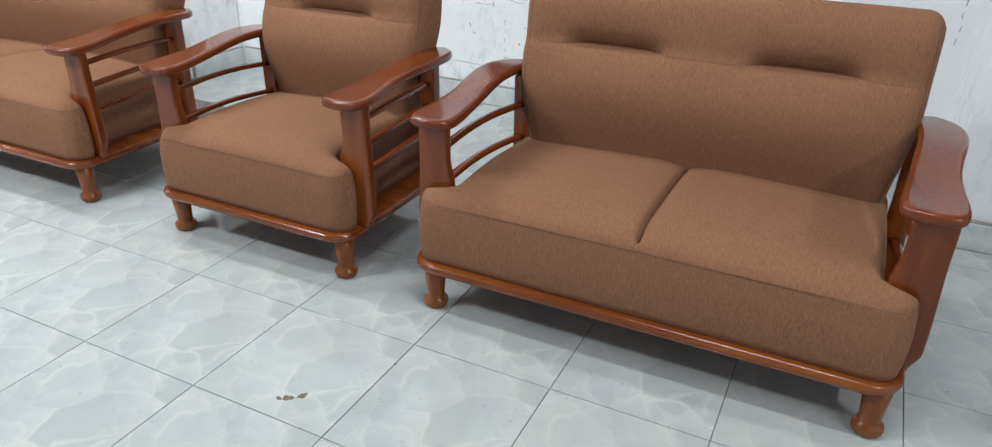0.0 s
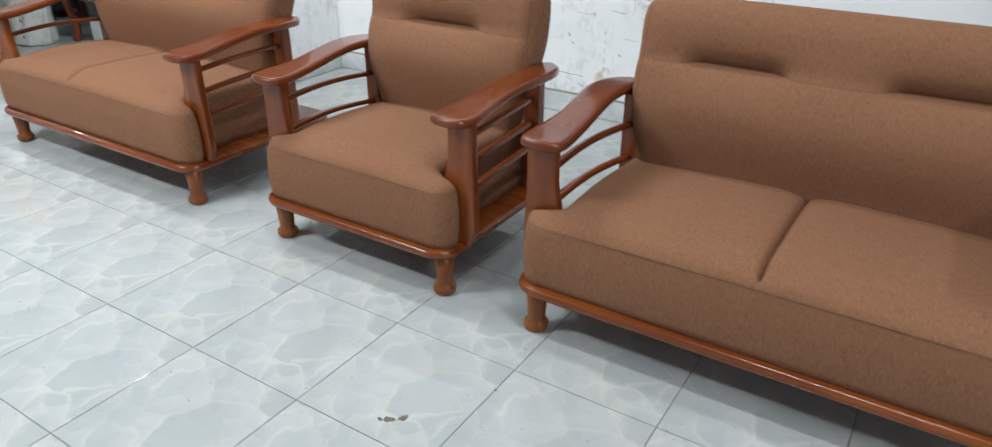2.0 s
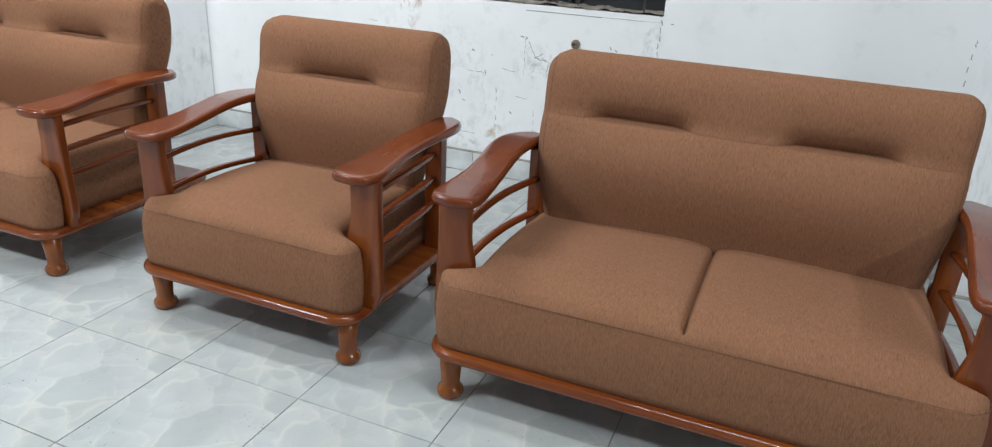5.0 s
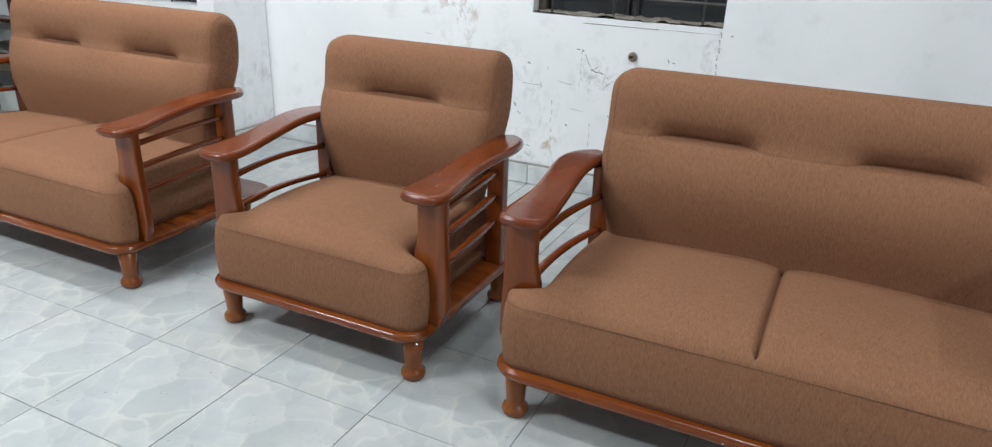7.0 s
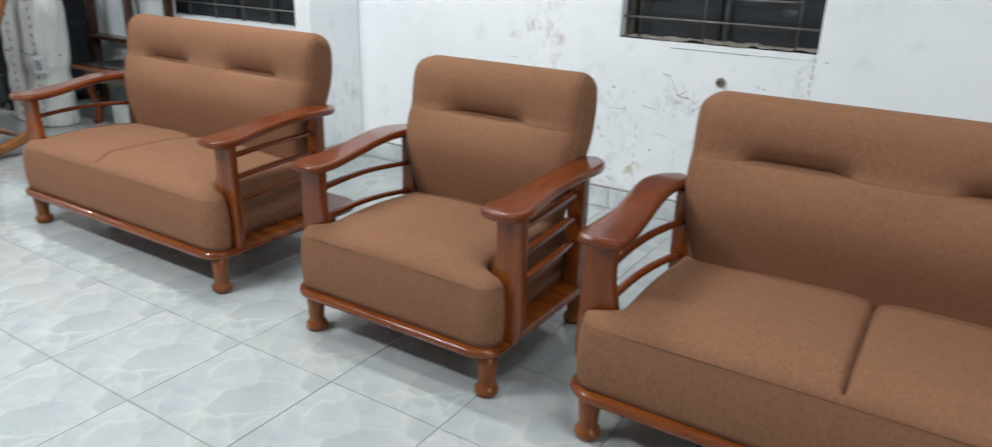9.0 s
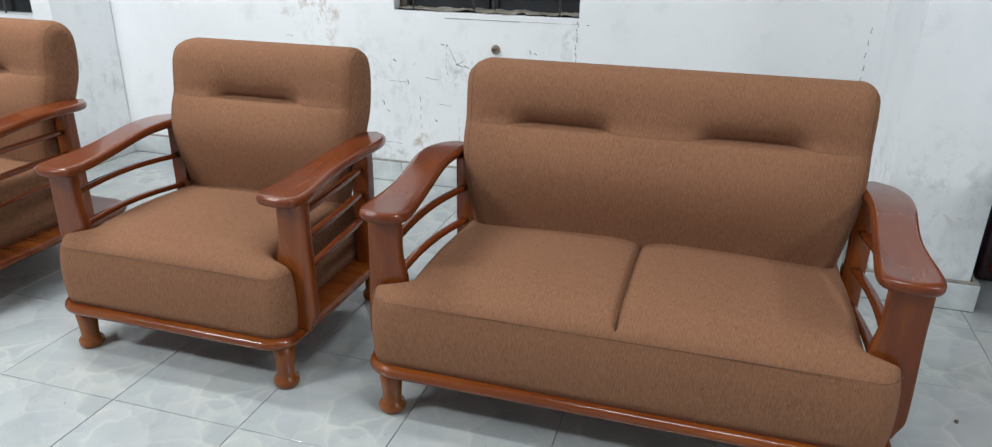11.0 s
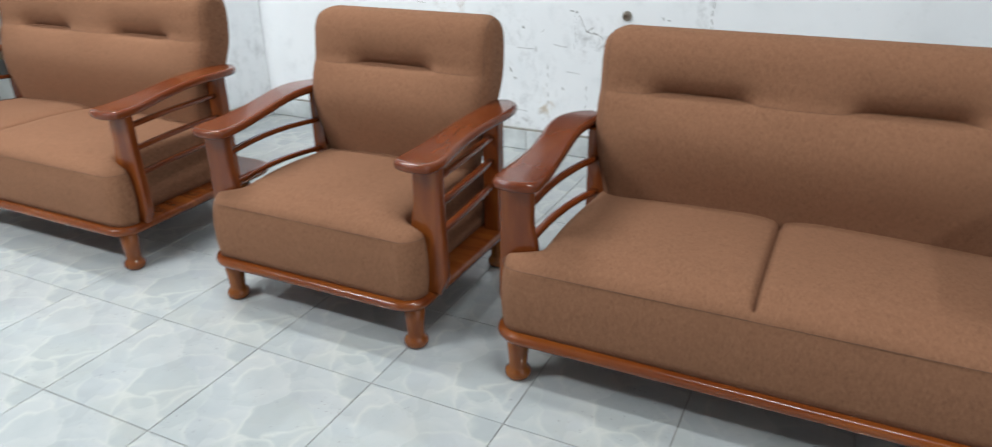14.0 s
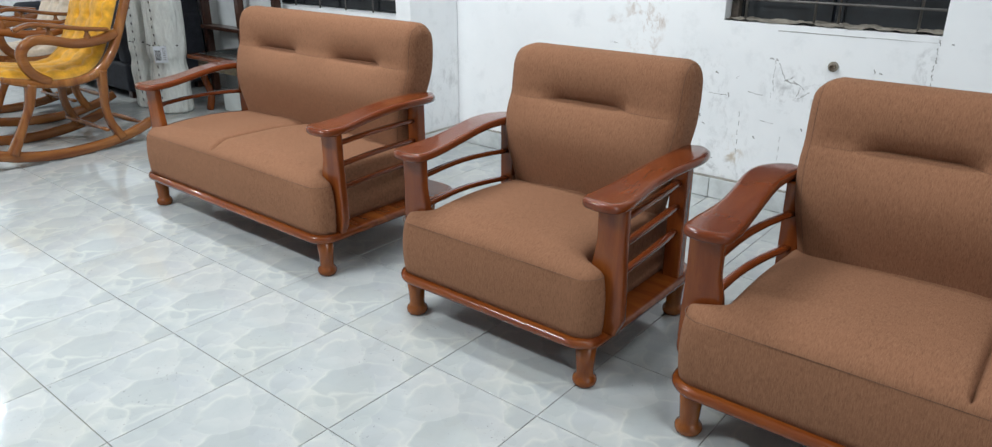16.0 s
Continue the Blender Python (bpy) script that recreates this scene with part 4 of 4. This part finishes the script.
# ---- mattress and teal tub chair beyond the right pillar ----
def make_quilt():
    n = Nodes("red_floral_ticking")
    v = n.mapped((1, 1, 1))
    spot = n.add("TexVoronoi", Scale=5.5, feature="F1")
    bend = n.tree.nodes.new("ShaderNodeVectorMath")
    bend.operation = "MULTIPLY_ADD"
    wob = n.add("TexNoise", Scale=9.0, Detail=3.0)
    n.link(v, wob.inputs["Vector"])
    n.link(wob.outputs["Color"], bend.inputs[0])
    bend.inputs[1].default_value = (0.26, 0.26, 0.26)
    n.link(v, bend.inputs[2])
    n.link(bend.outputs[0], spot.inputs["Vector"])
    rings = n.math("SINE", n.math("MULTIPLY", spot.outputs["Distance"], 42.0))
    gold = n.math("MULTIPLY", n.ramp(rings, (0.3, 0.0), (0.9, 1.0)), n.ramp(spot.outputs["Distance"], (0.28, 1.0), (0.42, 0.0)))
    tone = n.noise(v, 6, 4, 0.6)
    col = n.ramp(tone, (0.3, (0.27, 0.014, 0.020)), (0.7, (0.48, 0.032, 0.036)))
    col = n.mix(n.math("MULTIPLY", gold, 0.45), col, (0.22, 0.14, 0.035))
    return n.finish(col, 0.22, n.noise(v, 7, 3, 0.5, 0.4), 0.4, 0.03, Coat_Weight=0.5, Coat_Roughness=0.1)


QUILT = make_quilt()
PLUM = make_plain("plum_mattress_border", (0.045, 0.012, 0.018), 0.3, 0.3, 8, Coat_Weight=0.4)
BLUE = make_plain("blue_printed_label", (0.03, 0.05, 0.13), 0.3, 0.1, Coat_Weight=0.3)
GOLDEN = make_plain("gold_print", (0.42, 0.26, 0.05), 0.5, 0.1)
mattress = tagged(new("mattress"), "red floral mattress in plastic standing on edge", "mattress")
mattress.matrix_basis = pose(3.54, 2.095, 0, -2.5, 0, 0)
part("border", block("border", (1.25, 0.14, 1.85), PLUM, 0.02, 3), mattress, "dark plum side border")
part("quilted_face", block("quilted_face", (1.18, 0.03, 1.78), QUILT, 0.014, 3), mattress, "quilted red cloth with gold flowers", pose(0, -0.066, 0.035))
corner = mesh_of("corner_label", [(-0.585, -0.0835, 0.05), (-0.31, -0.0835, 0.05), (-0.585, -0.0835, 0.25), (-0.585, -0.080, 0.05), (-0.31, -0.080, 0.05), (-0.585, -0.080, 0.25)], [(0, 1, 2), (3, 5, 4), (0, 3, 4, 1), (1, 4, 5, 2), (2, 5, 3, 0)], BLUE, False)
corner_ob = part("corner_label", corner, mattress, "blue triangular printed label")
slope = math.degrees(math.atan2(-0.20, 0.275))
stripe = part("stripe", block("stripe", (0.335, 0.002, 0.006), PAPER, 0), corner_ob, at=Matrix.Translation((-0.4475, -0.0850, 0.150)) @ pose(0, 0, 0, 0, -slope, 0))
for k in range(11):
    f = 0.10 + 0.075 * k
    part("print_mark", block("print_mark", (0.014, 0.002, 0.017), GOLDEN, 0), corner_ob, at=Matrix.Translation((-0.585 + 0.275 * f - 0.012, -0.0850, 0.25 - 0.20 * f - 0.026)) @ pose(0, 0, 0, 0, -slope, 0))
for k in range(4):
    part("print_mark", block("print_mark", (0.062, 0.002, 0.009), PAPER, 0), corner_ob, at=pose(-0.515, -0.0850, 0.064 + 0.015 * k))
part("print_mark", turned("print_mark", [(0.024, 0), (0.024, 0.002)], GOLDEN, 20), corner_ob, at=pose(-0.548, -0.0838, 0.15, 90, 0, 0))

TEAL = make_plain("teal_velvet", (0.009, 0.125, 0.160), 0.8, 0.4, 7, Sheen_Weight=0.25, Sheen_Roughness=0.4)
tub = tagged(new("tub_chair"), "teal velvet tub chair with a rolled rim", "armchair")
tub.matrix_basis = pose(3.435, 1.57, 0, 0, 0, -20) @ Matrix.Diagonal((0.92, 0.92, 0.985, 1))
shell = smooth_line([(0.40, 0.05), (0.442, 0.08), (0.455, 0.17), (0.447, 0.30), (0.430, 0.45), (0.418, 0.56), (0.428, 0.62), (0.470, 0.66), (0.500, 0.72), (0.495, 0.78), (0.450, 0.822), (0.390, 0.826), (0.345, 0.79), (0.325, 0.70), (0.33, 0.56), (0.33, 0.36), (0.33, 0.10)], 5)
body = np.zeros((97, len(shell), 3))
for i in range(97):
    ang = math.radians(-50 + 280 * i / 96)
    puff = abs(math.sin(i * math.pi / 8))
    for k, (r, z) in enumerate(shell):
        channel = 1 + (0.008 + 0.040 * step(0.58, 0.70, z)) * puff
        lift = 1.0 + (0.16 * step(0.35, 0.95, math.sin(ang)) if z > 0.5 else 0)
        body[i, k] = r * channel * math.cos(ang), r * channel * math.sin(ang), z * lift
tv, tf = grid(body, close_v=True)
tf.append(tuple(range(len(shell))))
tf.append(tuple(96 * len(shell) + k for k in range(len(shell))))
part("shell", mesh_of("shell", tv, tf, TEAL), tub)
part("seat", turned("seat", [(0.05, 0.10), (0.325, 0.10), (0.335, 0.30), (0.325, 0.38), (0.29, 0.415), (0.15, 0.425), (0.02, 0.427)], TEAL, 40), tub)
part("plinth", turned("plinth", [(0.38, 0.0), (0.38, 0.06)], DARK_WOOD, 40), tub, "dark recessed plinth")

# ---- wrapped round table beside the walkway ----
low_table = tagged(new("wrapped_table"), "low round wooden table wrapped in crumpled clear plastic", "table")
low_table.matrix_basis = pose(0.66, -1.245, 0) @ Matrix.Diagonal((1.44, 1.44, 1.10, 1))
part("tabletop", turned("tabletop", [(0.05, 0.50), (0.24, 0.50), (0.27, 0.515), (0.275, 0.535), (0.26, 0.552), (0.20, 0.557), (0.02, 0.558)], TEAK_Y, 40), low_table)
for k in range(4):
    ang = math.radians(45 + 90 * k)
    part("leg", turned("leg", [(0.018, 0.0), (0.022, 0.2), (0.026, 0.50)], TEAK_Z, 16), low_table, at=pose(0.19 * math.cos(ang), 0.19 * math.sin(ang), 0))
sheet = np.zeros((56, 130, 3))
for i in range(56):
    for j in range(130):
        t = 2 * math.pi * j / 130
        if i < 12:
            r, z = 0.02 + 0.285 * i / 11, 0.574 - 0.02 * (i / 11) ** 4
        else:
            f = (i - 11) / 44
            r, z = 0.305 + 0.015 * math.sin(3 * f), 0.554 - 0.40 * f
        crumple = noise.noise((3.5 * math.cos(t) * (1 + r), 3.5 * math.sin(t) * (1 + r), 7 * z)) * 0.06 + noise.noise((7 * math.cos(t), 7 * math.sin(t), 9 * z)) * 0.034 + abs(noise.noise((13 * math.cos(t), 13 * math.sin(t), 8 * z))) * 0.022
        r2 = max(0.01, r + crumple * (0.3 if i < 10 else 0.8))
        sheet[i, j] = r2 * math.cos(t), r2 * math.sin(t), z + (0.3 * abs(crumple) if i < 12 else 0.2 * crumple)
sv, sf = grid(sheet, close_v=True)
part("plastic_wrap", mesh_of("plastic_wrap", sv, sf, CLEAR), low_table, "crumpled clear plastic")

# ---- small marks and litter on the floor ----
CHIP = make_plain("bare_brown_chip", (0.15, 0.12, 0.085), 0.9, 0.4, 60)


def fleck(name, x, y, size, stretch, turn, seed, label, category, material, height=0.0012):
    rng = np.random.default_rng(seed)
    ring = [(size * stretch * rng.uniform(0.55, 1.1) * math.cos(t), size * rng.uniform(0.45, 1.1) * math.sin(t)) for t in np.linspace(0, 2 * math.pi, 17)[:-1]]
    verts = [(a, b, 0.0) for a, b in ring] + [(a * 0.9, b * 0.9, height) for a, b in ring]
    faces = [tuple(range(16, 32))] + [(k, (k + 1) % 16, 16 + (k + 1) % 16, 16 + k) for k in range(16)]
    ob = part(name, mesh_of(name, verts, faces, material, False))
    ob.matrix_basis = pose(x, y, 0.0002, 0, 0, turn)
    return tagged(ob, label, category)


for x, y, size, stretch, turn, seed in ((1.042, 0.072, 0.011, 1.8, 25, 1), (1.068, 0.094, 0.010, 1.6, 60, 2), (1.024, 0.060, 0.007, 1.5, -10, 3), (1.202, 0.302, 0.004, 1.2, 0, 4)):
    tagged(fleck("floor_chip", x, y, size, stretch, turn, seed, "chipped spot in a floor tile", "floor chip", CHIP), group="floor chips")
for x, y, size, seed in ((2.62, 1.02, 0.010, 11), (2.70, 0.80, 0.007, 12), (0.02, 0.70, 0.020, 13), (0.05, 0.76, 0.014, 14), (2.95, 1.60, 0.008, 19), (3.05, 1.35, 0.007, 20)):
    tagged(fleck("litter", x, y, size * 0.6, 1.6, seed * 40, seed, "small dark scrap of litter on the tiles", "litter", CHIP, 0.004), group="floor litter")


# ---- the floor, tile by tile ----
bed = part("floor", block("floor", (12.9, 7.4, 0.1), GROUT, 0))
bed.location = (-0.3, -0.98, -0.1035)
tagged(bed, "glossy pale marble floor tiles with thin dirty joints", "floor", kind="structure")
tile_mesh = block("tile", (PITCH - 0.0024, PITCH - 0.0024, 0.010), TILE, 0.0012, 1)
near, rest = [], []
for i in range(-17, 15):
    for j in range(-11, 7):
        x, y = (i + 0.5) * PITCH, (j + 0.5) * PITCH
        if abs(x + 0.3) > 6.2 or y > 2.5:
            continue
        (near if -3.6 < x < 3.6 and -1.8 < y < 2.4 else rest).append((x, y))
tiles = 0
for x, y in near:
    if tiles < 300:
        part("tile", tile_mesh, bed, at=bed.matrix_basis.inverted() @ pose(x, y, -0.010 + random.uniform(-0.0004, 0.0)))
        tiles += 1
    else:
        rest.append((x, y))
verts, faces = [], []
for x, y in rest:
    k, h = len(verts), PITCH / 2 - 0.0012
    verts += [(x - h, y - h, 0), (x + h, y - h, 0), (x + h, y + h, 0), (x - h, y + h, 0)]
    verts += [(x - h, y - h, -0.01), (x + h, y - h, -0.01), (x + h, y + h, -0.01), (x - h, y + h, -0.01)]
    faces += [(k, k + 1, k + 2, k + 3), (k, k + 4, k + 5, k + 1), (k + 1, k + 5, k + 6, k + 2), (k + 2, k + 6, k + 7, k + 3), (k + 3, k + 7, k + 4, k)]
far_tiles = part("far_tiles", mesh_of("far_tiles", verts, faces, TILE, False), bed, at=bed.matrix_basis.inverted())
tagged(far_tiles, "more pale marble floor tiles", kind="stuff")
